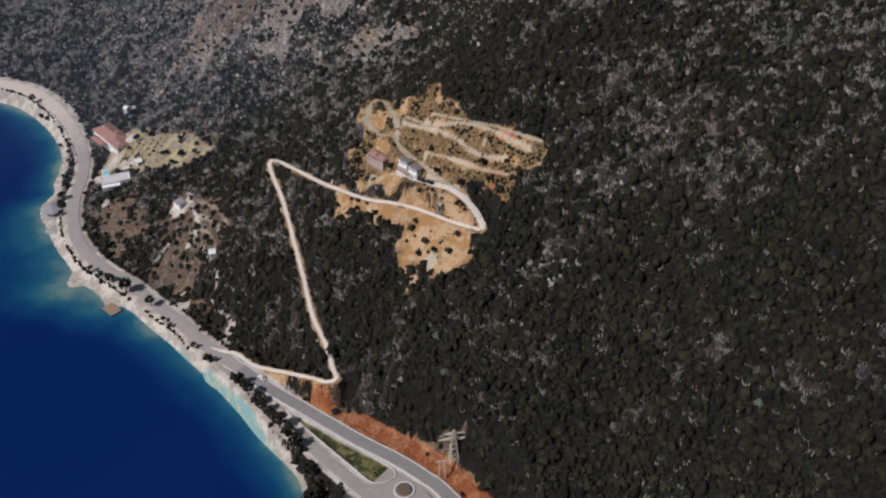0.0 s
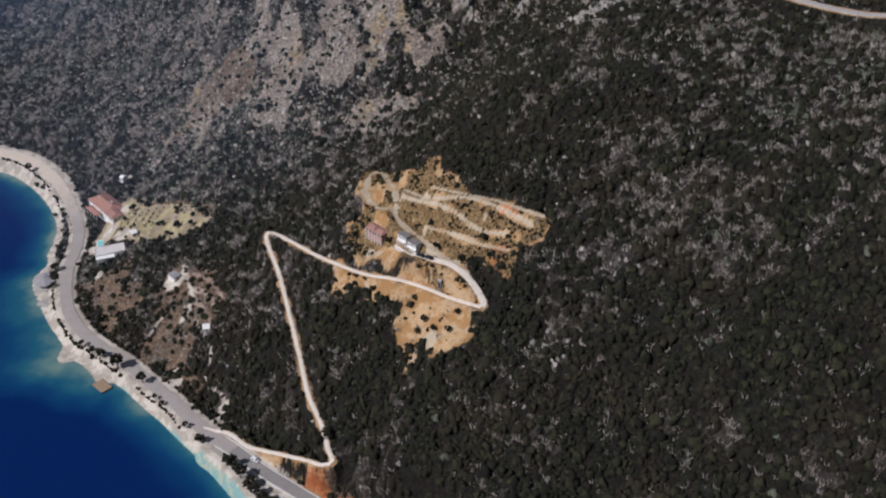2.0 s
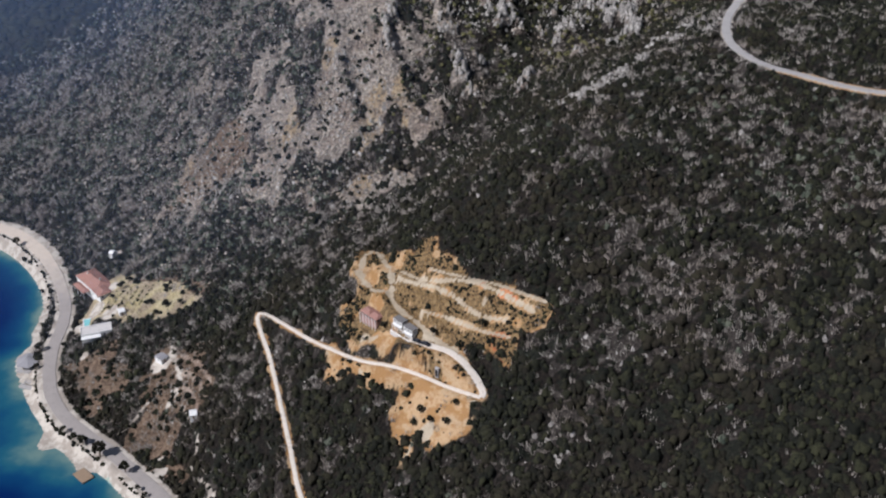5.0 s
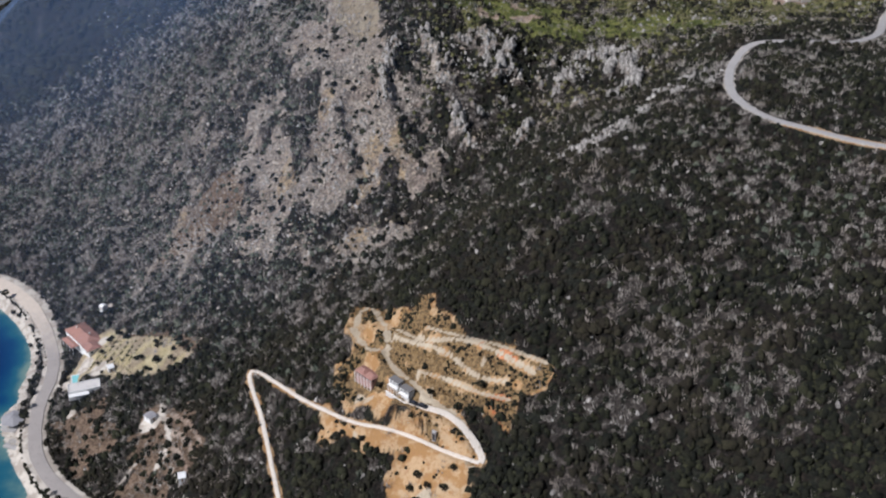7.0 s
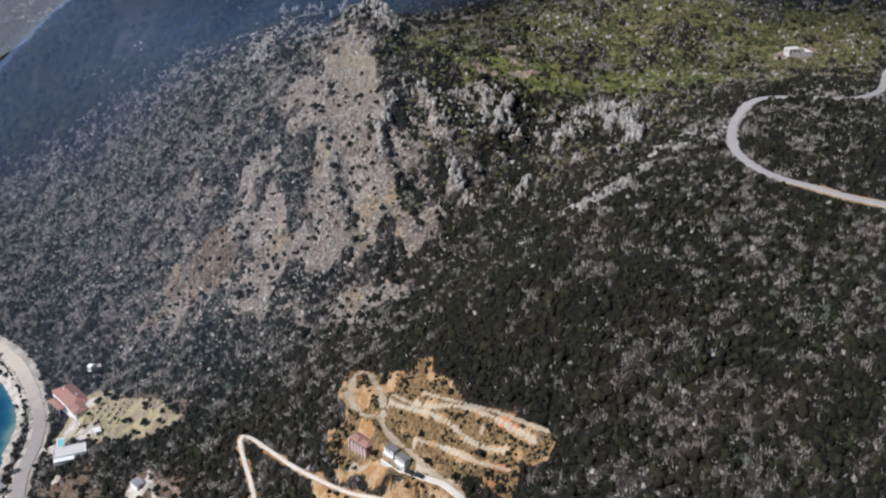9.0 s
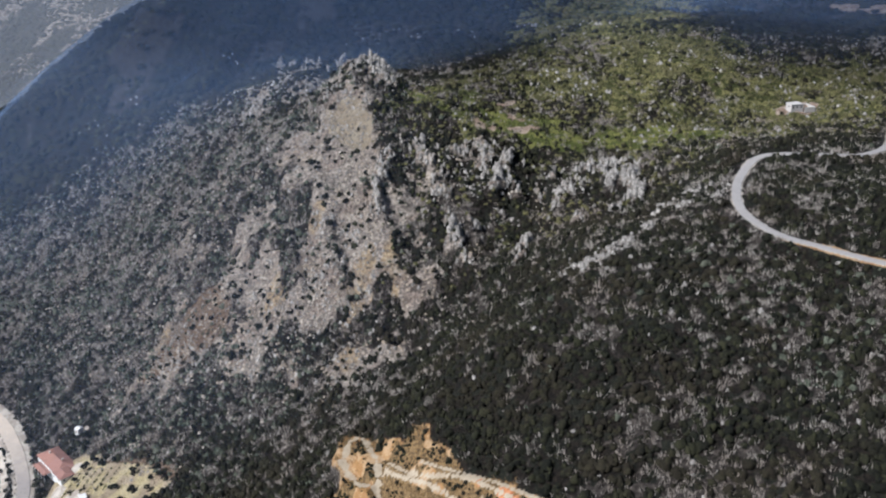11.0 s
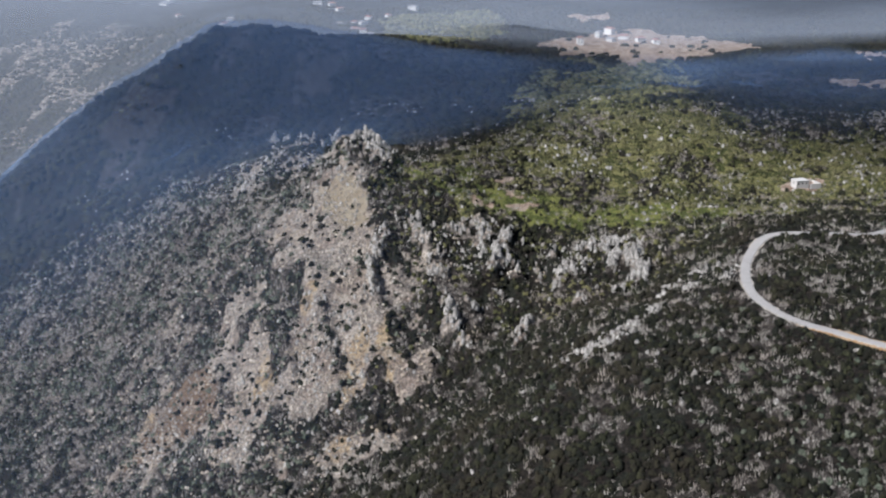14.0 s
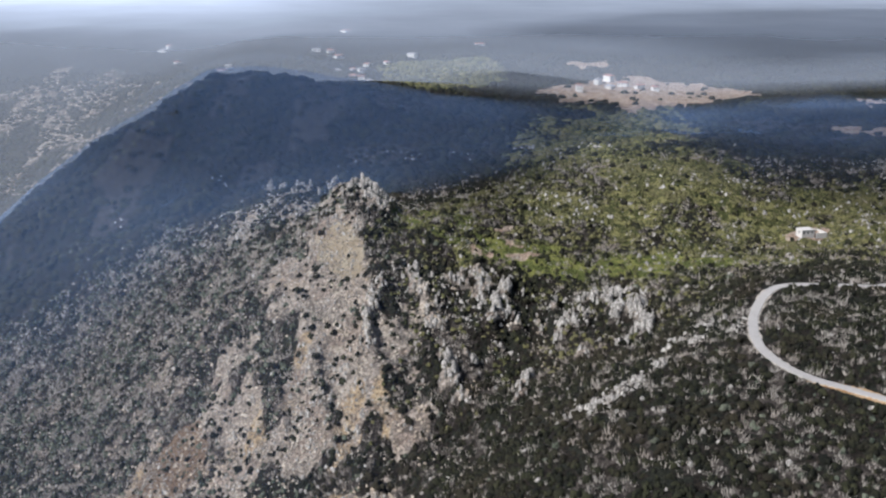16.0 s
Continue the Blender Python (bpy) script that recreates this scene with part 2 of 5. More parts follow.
# ---- outlines of the ground's kinds ----
CLEARING_UPPER = [(-37, 447), (-26, 438), (-14, 421), (-8, 426), (4, 407), (14, 393), (29, 385), (45, 370), (41, 364), (30, 363), (29, 354), (21, 357),
                  (16, 366), (6, 372), (17, 349), (18, 344), (9, 350), (-6, 368), (-24, 384), (-44, 404), (-45, 416), (-36, 414), (-38, 431)]
CLEARING_LOWER = [(-52, 401), (-35, 386), (-8, 367), (17, 346), (9, 337), (1, 335), (-10, 344), (-13, 336), (-18, 337), (-16, 347), (-21, 364), (-37, 377), (-48, 382)]
FIELD = [(-186, 531), (-160, 513), (-140, 499), (-128, 483), (-140, 478), (-165, 485), (-192, 498), (-198, 490), (-207, 505), (-199, 524)]
HUT_YARD = [(-149, 457), (-136, 457), (-116, 442), (-109, 417), (-112, 405), (-128, 413), (-145, 435)]
DRY_RIGHT = [(80, 391), (95, 388), (95, 369), (108, 358), (112, 336), (98, 333), (69, 344), (62, 356), (75, 367)]
DRY_UPPER = [(113, 475), (136, 465), (167, 437), (205, 400), (190, 370), (160, 365), (133, 385), (116, 405), (108, 440)]
ROCK_SPUR = [(-52, 662), (-30, 627), (-4, 580), (-4, 528), (-15, 511), (-48, 502), (-105, 525), (-172, 562), (-168, 594), (-130, 602), (-101, 624), (-87, 656)]
CLIFFS = [(-8, 622), (20, 619), (41, 611), (56, 602), (102, 608), (110, 562), (90, 535), (68, 565), (39, 570), (10, 560), (-2, 580)]
MEADOW = [(-26, 672), (-8, 650), (20, 634), (70, 622), (160, 606), (240, 620), (300, 660), (300, 740), (200, 770), (215, 1010), (90, 1030), (60, 800), (20, 740)]
MEDIAN = [(-68.8, 310.1), (-63.2, 307.4), (-44, 293.1), (-19.6, 273.7), (-27.5, 267.8), (-38.1, 277.4), (-53.7, 293.7)]
SAGE_SLOPE = [(-25, 640), (-60, 500), (-150, 505), (-240, 600), (-330, 700), (-330, 790), (-180, 790), (-110, 730), (-60, 690)]
DARK_WOOD = [(25, 450), (95, 480), (110, 430), (80, 400), (55, 370), (40, 330), (20, 330), (-10, 320), (-40, 325), (-45, 345), (20, 345), (45, 365), (20, 400), (0, 430)]
CREST_ROCKS = [(-143, 790), (-138, 826), (-119, 838), (-93, 828), (-72, 800), (-58, 760), (-38, 720), (-28, 680), (-30, 650), (-62, 652), (-74, 690), (-90, 725), (-125, 732)]
FAR_ROCKS = [(-640, 1130), (-330, 1110), (-250, 1230), (-290, 1420), (-420, 1520), (-760, 1500)]
PALE_STONES = [(52, 483), (63, 470), (76, 475), (90, 486), (107, 500), (128, 502), (138, 517), (124, 535), (106, 518), (88, 498), (70, 487)]
FAR_FIELDS = [[(90, 1162), (113, 1162), (234, 1273), (317, 1175), (327, 1093), (256, 1053), (175, 996), (156, 1060), (129, 1096)], [(311, 926), (336, 917), (380, 892), (370, 872), (328, 898)],
              [(405, 1096), (450, 1070), (391, 976), (383, 1014)], [(159, 1405), (232, 1459), (217, 1357), (177, 1329)],
              [(33, 660), (46, 663), (46, 659), (34, 656)], [(22, 637), (33, 634), (32, 629), (24, 631)], [(42, 652), (49, 648), (48, 642), (42, 643)], [(41, 634), (57, 639), (57, 634), (44, 629)], [(206, 670), (228, 676), (226, 663), (206, 660)]]
LIME_STRIP = [(-30, 676), (-12, 655), (8, 636), (40, 622), (60, 618), (95, 618), (140, 606), (175, 596), (180, 616), (140, 640), (90, 640), (50, 650), (20, 668), (0, 690)]
# green far hilltop; its sunlit look is put into the grass colour
LIT_HILL = [(-74, 1300), (-70, 1380), (-6, 1457), (61, 1461), (92, 1367), (68, 1186), (-4, 1139)]
SCREE = [(-134, 604), (-116, 588), (-108, 562), (-135, 556), (-164, 560), (-156, 588)]
FLANK = [(-170, 590), (-130, 612), (-95, 640), (-60, 660), (-90, 700), (-140, 690), (-190, 650), (-215, 610)]
CREAM = [(-64, 652), (-48, 654), (-34, 634), (-38, 622), (-52, 626), (-60, 638)]
COAST_YARDS = [(-204, 470), (-195, 478), (-150, 465), (-133, 425), (-118, 380), (-135, 385), (-155, 405), (-180, 430)]
PALE_SPOTS = [(-142, 447, 6), (-130, 387, 3.5), (-131, 393, 2.5), (-103, 366, 2.5), (-104, 358, 2.5), (-190, 470, 3), (-195, 505, 6), (-190, 520, 5), (-183, 497, 5), (-204, 500, 4), (-193, 553, 2)]
GOLD_SPOTS = [(-18, 562, 6), (-17, 547, 7), (-27, 535, 7), (-39, 524, 7), (-43, 512, 7), (-38, 552, 9), (-21, 552, 7), (-23, 538, 7), (-39, 530, 9), (-128, 608, 10), (-146, 588, 12), (-84, 560, 8), (-50, 646, 8), (-66, 590, 7)]
BANK_PATH = spline([(-47, 311), (-40, 306), (-25, 293), (-11, 284), (8, 276)])
YARD_PATH = spline([(-138, 456), (-134, 446), (-130, 436), (-129, 427), (-132, 418)])
FOOTPATHS = [spline(p) for p in ([(-129, 425), (-122, 411), (-117, 402), (-112, 392), (-114, 382), (-104, 371), (-103, 361)], [(-163, 409), (-152, 417), (-143, 425)])]
YARD_TERRACES = [spline(p) for p in ([(-131, 448), (-118, 434), (-111, 421)], [(-130, 438), (-118, 425), (-111, 411)], [(-129, 430), (-119, 417), (-113, 405)])]
PLOTS = [[(x - r, y), (x, y - r), (x + r, y), (x, y + r)] for x, y, r in ((-205, 534, 11), (-197, 524, 13), (-189, 513, 8), (-190, 481, 9), (-182, 484, 9), (-195, 497, 8),
         (-174, 492, 5), (-116, 404, 5), (-196, 552, 4), (-142, 449, 7), (-21, 389, 9), (-14, 382, 9), (-32, 402, 8), (-27, 397, 8), (217, 668, 13), (4.3, 274.3, 4), (-0.4, 269.8, 3), (-15.5, 264, 9))] + [MEDIAN, [(-30, 266), (-19, 276), (-6, 270), (12, 250), (30, 228), (10, 215), (-8, 238)]]

# ---- materials ----


def material(name, build, rough=0.9, bump=0.0):
    m = bpy.data.materials.new(name)
    m.use_nodes = True
    nt = m.node_tree
    bsdf = nt.nodes["Principled BSDF"]
    bsdf.inputs["Roughness"].default_value = rough
    bsdf.inputs["Specular IOR Level"].default_value = 0.25
    build(Kit(nt), bsdf)
    return m


class Kit:
    """Short calls for the nodes that the materials need."""

    def __init__(self, nt):
        self.nt = nt

    def put(self, socket, value):
        if isinstance(value, bpy.types.NodeSocket):
            self.nt.links.new(value, socket)
        elif isinstance(value, tuple) and len(value) == 3:
            socket.default_value = (*value, 1.0) if socket.type == "RGBA" else value
        else:
            socket.default_value = value

    def place(self):
        return self.nt.nodes.new("ShaderNodeNewGeometry").outputs["Position"]

    def noise(self, size, detail=4.0, rough=0.55, vector=None):
        n = self.nt.nodes.new("ShaderNodeTexNoise")
        n.inputs["Scale"].default_value = 1.0 / size
        n.inputs["Detail"].default_value = detail
        n.inputs["Roughness"].default_value = rough
        self.nt.links.new(vector or self.place(), n.inputs["Vector"])
        return n.outputs["Fac"]

    def cells(self, size, vector=None):
        n = self.nt.nodes.new("ShaderNodeTexVoronoi")
        n.inputs["Scale"].default_value = 1.0 / size
        self.nt.links.new(vector or self.place(), n.inputs["Vector"])
        return n.outputs["Distance"]

    def ramp(self, value, a, b):
        n = self.nt.nodes.new("ShaderNodeMapRange")
        n.interpolation_type = "SMOOTHSTEP"
        n.inputs["From Min"].default_value, n.inputs["From Max"].default_value = a, b
        self.nt.links.new(value, n.inputs["Value"])
        return n.outputs["Result"]

    def math(self, op, a, b=0.0):
        n = self.nt.nodes.new("ShaderNodeMath")
        n.operation = op
        self.put(n.inputs[0], a)
        self.put(n.inputs[1], b)
        return n.outputs[0]

    def mix(self, fac, a, b):
        n = self.nt.nodes.new("ShaderNodeMix")
        n.data_type = "RGBA"
        self.put(n.inputs["Factor"], fac)
        self.put(n.inputs["A"], a)
        self.put(n.inputs["B"], b)
        return n.outputs["Result"]

    def attribute(self, name):
        n = self.nt.nodes.new("ShaderNodeAttribute")
        n.attribute_name = name
        return n.outputs["Fac"]

    def island(self):
        return self.nt.nodes.new("ShaderNodeNewGeometry").outputs["Random Per Island"]

    def random(self):
        return self.nt.nodes.new("ShaderNodeObjectInfo").outputs["Random"]

    def bump(self, bsdf, height, strength, distance):
        n = self.nt.nodes.new("ShaderNodeBump")
        n.inputs["Strength"].default_value, n.inputs["Distance"].default_value = strength, distance
        self.nt.links.new(height, n.inputs["Height"])
        self.nt.links.new(n.outputs["Normal"], bsdf.inputs["Normal"])


def build_ground(k, bsdf):
    fine, mid, wide = k.ramp(k.noise(1.5, 5, 0.7), 0.34, 0.66), k.ramp(k.noise(7, 5, 0.65), 0.3, 0.7), k.noise(60, 4)
    # leaf litter, its colour darkened for the shade under the scrub
    shaded_litter = k.mix(fine, (0.006, 0.0052, 0.004), (0.030, 0.023, 0.016))
    shaded_litter = k.mix(k.ramp(mid, 0.45, 0.7), shaded_litter, k.mix(fine, (0.009, 0.011, 0.007), (0.030, 0.031, 0.021)))
    dry = k.mix(fine, (0.018, 0.015, 0.013), (0.105, 0.088, 0.075))
    soil = k.mix(k.ramp(mid, 0.3, 0.7), (0.32, 0.18, 0.072), (0.44, 0.30, 0.165))
    soil = k.mix(k.ramp(k.noise(11, 4, 0.6), 0.54, 0.64), soil, (0.42, 0.30, 0.175))
    soil = k.mix(k.math("MULTIPLY", k.ramp(fine, 0.6, 0.95), 0.6), soil, (0.30, 0.165, 0.08))
    red = k.mix(k.ramp(mid, 0.35, 0.65), (0.42, 0.135, 0.05), (0.53, 0.235, 0.105))
    red = k.mix(k.math("MULTIPLY", k.ramp(fine, 0.5, 0.75), 0.6), red, (0.24, 0.085, 0.04))
    rock = k.mix(fine, (0.18, 0.15, 0.125), (0.60, 0.515, 0.435))
    rock = k.mix(k.ramp(k.math("ADD", k.attribute("gold"), k.math("MULTIPLY", k.math("SUBTRACT", k.noise(9, 4), 0.5), 1.3)), 0.2, 0.6), rock, k.mix(fine, (0.30, 0.21, 0.125), (0.62, 0.48, 0.30)))
    tone = k.mix(k.ramp(k.noise(16, 4, 0.6), 0.42, 0.58), rock, k.mix(fine, (0.155, 0.12, 0.095), (0.48, 0.385, 0.315)))
    rock = k.mix(k.ramp(k.noise(28, 3, 0.5), 0.45, 0.6), tone, rock)
    rock = k.mix(k.ramp(k.noise(3.2, 5, 0.7), 0.56, 0.66), rock, (0.10, 0.083, 0.07))
    crack = k.ramp(k.noise(5.5, 6, 0.72), 0.50, 0.40)
    rock = k.mix(k.math("MULTIPLY", crack, 0.75), rock, (0.115, 0.098, 0.085))
    rock = k.mix(k.math("MULTIPLY", k.ramp(k.noise(8.5, 5, 0.65), 0.55, 0.66), 0.6), rock, (0.66, 0.58, 0.48))
    sand = k.mix(k.ramp(mid, 0.25, 0.75), (0.34, 0.295, 0.245), (0.51, 0.46, 0.39))
    grass = k.mix(k.ramp(mid, 0.35, 0.65), (0.065, 0.072, 0.022), (0.235, 0.22, 0.085))
    lime = k.mix(k.ramp(mid, 0.3, 0.7), (0.085, 0.100, 0.024), (0.215, 0.22, 0.062))
    grass = k.mix(k.ramp(wide, 0.5, 0.7), grass, (0.15, 0.135, 0.065))
    pale = k.mix(mid, (0.34, 0.275, 0.19), (0.47, 0.40, 0.295))
    tilled = k.mix(k.ramp(mid, 0.3, 0.7), (0.36, 0.26, 0.195), (0.53, 0.42, 0.33))
    straw = k.mix(k.ramp(k.noise(9, 4, 0.6), 0.42, 0.58), k.mix(mid, (0.40, 0.31, 0.20), (0.56, 0.46, 0.33)), k.mix(mid, (0.56, 0.46, 0.24), (0.70, 0.60, 0.37)))
    brown = k.mix(fine, (0.085, 0.055, 0.036), (0.29, 0.205, 0.14))
    olive = k.mix(fine, (0.07, 0.045, 0.022), (0.27, 0.18, 0.085))
    bed = k.mix(k.ramp(mid, 0.4, 0.6), (0.20, 0.34, 0.32), (0.34, 0.38, 0.30))
    edge = k.math("SUBTRACT", k.noise(4.0, 5, 0.65), 0.5)
    colour = shaded_litter
    for name, layer in (("dry", dry), ("grass", grass), ("lime", lime), ("rock", rock), ("soil", soil), ("brown", brown), ("straw", straw), ("red", red), ("olive", olive), ("pale", pale), ("tilled", tilled), ("sand", sand), ("bed", bed)):
        value = k.math("ADD", k.attribute(name), k.math("MULTIPLY", edge, 0.9))
        colour = k.mix(k.ramp(value, 0.35, 0.65), colour, layer)
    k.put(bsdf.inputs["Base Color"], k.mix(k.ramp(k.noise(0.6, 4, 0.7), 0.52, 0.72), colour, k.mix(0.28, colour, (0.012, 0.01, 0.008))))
    k.bump(bsdf, k.math("ADD", fine, k.math("MULTIPLY", mid, 2.0)), 0.9, 1.2)
    smoothed = k.math("MAXIMUM", k.attribute("sand"), k.attribute("soil"))
    k.put(bsdf.inputs["Normal"].links[0].from_node.inputs["Strength"], k.math("SUBTRACT", 0.9, k.math("MULTIPLY", smoothed, 0.65)))


def build_water(k, bsdf):
    off = k.math("ADD", k.attribute("off_shore"), k.math("MULTIPLY", k.math("SUBTRACT", k.noise(30, 4), 0.5), 18.0))
    near = k.mix(k.ramp(off, -3, 5), (0.15, 0.22, 0.19), (0.02, 0.105, 0.14))
    colour = k.mix(k.ramp(off, 0, 12), near, (0.006, 0.050, 0.125))
    colour = k.mix(k.ramp(off, 4, 24), colour, (0.002, 0.015, 0.082))
    k.put(bsdf.inputs["Base Color"], colour)
    bsdf.inputs["Roughness"].default_value = 0.18
    bsdf.inputs["IOR"].default_value = 1.33
    k.bump(bsdf, k.noise(2.2, 4, 0.6), 0.25, 0.3)


def build_leaf(dark, light, dry, bias=1.0):
    def build(k, bsdf):
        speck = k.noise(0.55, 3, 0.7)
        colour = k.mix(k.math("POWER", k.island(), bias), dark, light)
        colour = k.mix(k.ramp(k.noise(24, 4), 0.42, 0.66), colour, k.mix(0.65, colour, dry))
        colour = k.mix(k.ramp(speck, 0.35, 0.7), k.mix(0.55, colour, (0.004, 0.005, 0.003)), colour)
        k.put(bsdf.inputs["Base Color"], colour)
        k.bump(bsdf, speck, 1.0, 0.5)
    return build


def build_mineral(dark, light, size):
    def build(k, bsdf):
        stretch = k.nt.nodes.new("ShaderNodeVectorMath")
        stretch.operation = "MULTIPLY"
        k.nt.links.new(k.place(), stretch.inputs[0])
        stretch.inputs[1].default_value = (1.0, 1.0, 0.35)
        fine = k.ramp(k.noise(size, 5, 0.7, stretch.outputs[0]), 0.36, 0.64)
        colour = k.mix(fine, dark, light)
        colour = k.mix(k.math("MULTIPLY", k.island(), 0.5), colour, dark)
        k.put(bsdf.inputs["Base Color"], colour)
        k.bump(bsdf, fine, 0.8, 0.4)
    return build


def build_way(a, b, stain):
    def build(k, bsdf):
        colour = k.mix(k.noise(6, 5, 0.6), a, b)
        colour = k.mix(k.ramp(k.noise(1.3, 5, 0.7), 0.52, 0.72), colour, stain)
        k.put(bsdf.inputs["Base Color"], colour)
        k.bump(bsdf, k.noise(0.5, 4), 0.4, 0.05)
    return build


GROUND = material("scrubland_soil", build_ground, 0.95)
WATER = material("sea_water", build_water, 0.2)
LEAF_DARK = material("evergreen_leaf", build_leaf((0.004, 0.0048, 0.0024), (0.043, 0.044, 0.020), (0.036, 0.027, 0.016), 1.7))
LEAF_DRY = material("dry_twig", build_leaf((0.24, 0.215, 0.185), (0.66, 0.605, 0.535), (0.45, 0.37, 0.31)))
LEAF_SAGE = material("sage_leaf", build_leaf((0.036, 0.048, 0.034), (0.19, 0.205, 0.15), (0.165, 0.168, 0.125)))
LEAF_FRESH = material("meadow_leaf", build_leaf((0.034, 0.040, 0.015), (0.185, 0.178, 0.068), (0.22, 0.195, 0.095)))
OCHRE = material("ochre_grass", build_leaf((0.22, 0.135, 0.05), (0.58, 0.38, 0.15), (0.40, 0.20, 0.085)))
LIMESTONE = material("limestone", build_mineral((0.12, 0.11, 0.10), (0.70, 0.66, 0.60), 0.7))
LEAF_PALE = material("pale_thorn", build_leaf((0.26, 0.215, 0.17), (0.80, 0.71, 0.59), (0.52, 0.41, 0.29)))


def build_sandy_way(k, bsdf):
    """Bleached asphalt under drifts of tan sand that grow towards the north end."""
    colour = k.mix(k.noise(6, 5, 0.6), (0.28, 0.25, 0.228), (0.36, 0.325, 0.295))
    colour = k.mix(k.ramp(k.noise(1.3, 5, 0.7), 0.52, 0.72), colour, (0.24, 0.215, 0.195))
    split = k.nt.nodes.new("ShaderNodeSeparateXYZ")
    k.nt.links.new(k.place(), split.inputs[0])
    north = k.math("ADD", split.outputs["Y"], k.math("MULTIPLY", k.noise(9, 4), 50.0))
    k.put(bsdf.inputs["Base Color"], k.mix(k.ramp(north, 540, 615), colour, k.mix(k.noise(3, 4), (0.50, 0.42, 0.335), (0.64, 0.55, 0.45))))
    k.bump(bsdf, k.noise(0.5, 4), 0.4, 0.05)


ASPHALT = material("sun_bleached_asphalt", build_sandy_way)
FRESH_ASPHALT = material("grey_asphalt", build_way((0.19, 0.178, 0.168), (0.25, 0.236, 0.222), (0.16, 0.15, 0.142)))
LANE = material("dusty_asphalt", build_way((0.25, 0.23, 0.205), (0.34, 0.31, 0.275), (0.21, 0.19, 0.165)))
GRAVEL = material("pale_gravel", build_way((0.58, 0.52, 0.44), (0.74, 0.67, 0.58), (0.48, 0.40, 0.31)))
UPPER_WAY = material("worn_concrete_road", build_way((0.30, 0.285, 0.27), (0.38, 0.36, 0.34), (0.26, 0.24, 0.225)))

# ---- the ground, one sheet ----


def steps(spans, far_lo, far_hi):
    """Steps of the given sizes from span to span, growing wider to both sides."""
    core = [v for (lo, step), (hi, _) in zip(spans, spans[1:]) for v in np.arange(lo, hi, step)] + [spans[-1][0]]
    step = spans[-1][1]
    for end, sign in ((far_hi, 1), (far_lo, -1)):
        side, d, at = [], step, core[-1] if sign > 0 else core[0]
        while (end - at) * sign > 0:
            d *= 1.09
            at += d * sign
            side.append(at)
        core = core + side if sign > 0 else side[::-1] + core
    return np.array(core)


def grid_mesh(name, xs, ys, z, keep=None):
    nx, ny = len(xs), len(ys)
    gx, gy = np.meshgrid(xs, ys)
    verts = np.stack([gx.ravel(), gy.ravel(), z], 1)
    i = (np.arange(ny - 1)[:, None] * nx + np.arange(nx - 1)[None]).ravel()
    faces = np.stack([i, i + 1, i + nx + 1, i + nx], 1)
    if keep is not None:
        faces = faces[keep[faces].any(1)]
    me = bpy.data.meshes.new(name)
    me.from_pydata(verts.tolist(), [], faces.tolist())
    me.polygons.foreach_set("use_smooth", np.ones(len(me.polygons), bool))
    return me


def set_values(me, name, values):
    me.attributes.new(name, "FLOAT", "POINT").data.foreach_set("value", np.asarray(values, np.float32))


def beach_width(y):
    return 10.5 - 3.5 * smooth(470, 490, y) * smooth(570, 540, y) - 7.0 * smooth(352, 338, y) + 12.0 * smooth(392, 410, y) * smooth(475, 440, y)


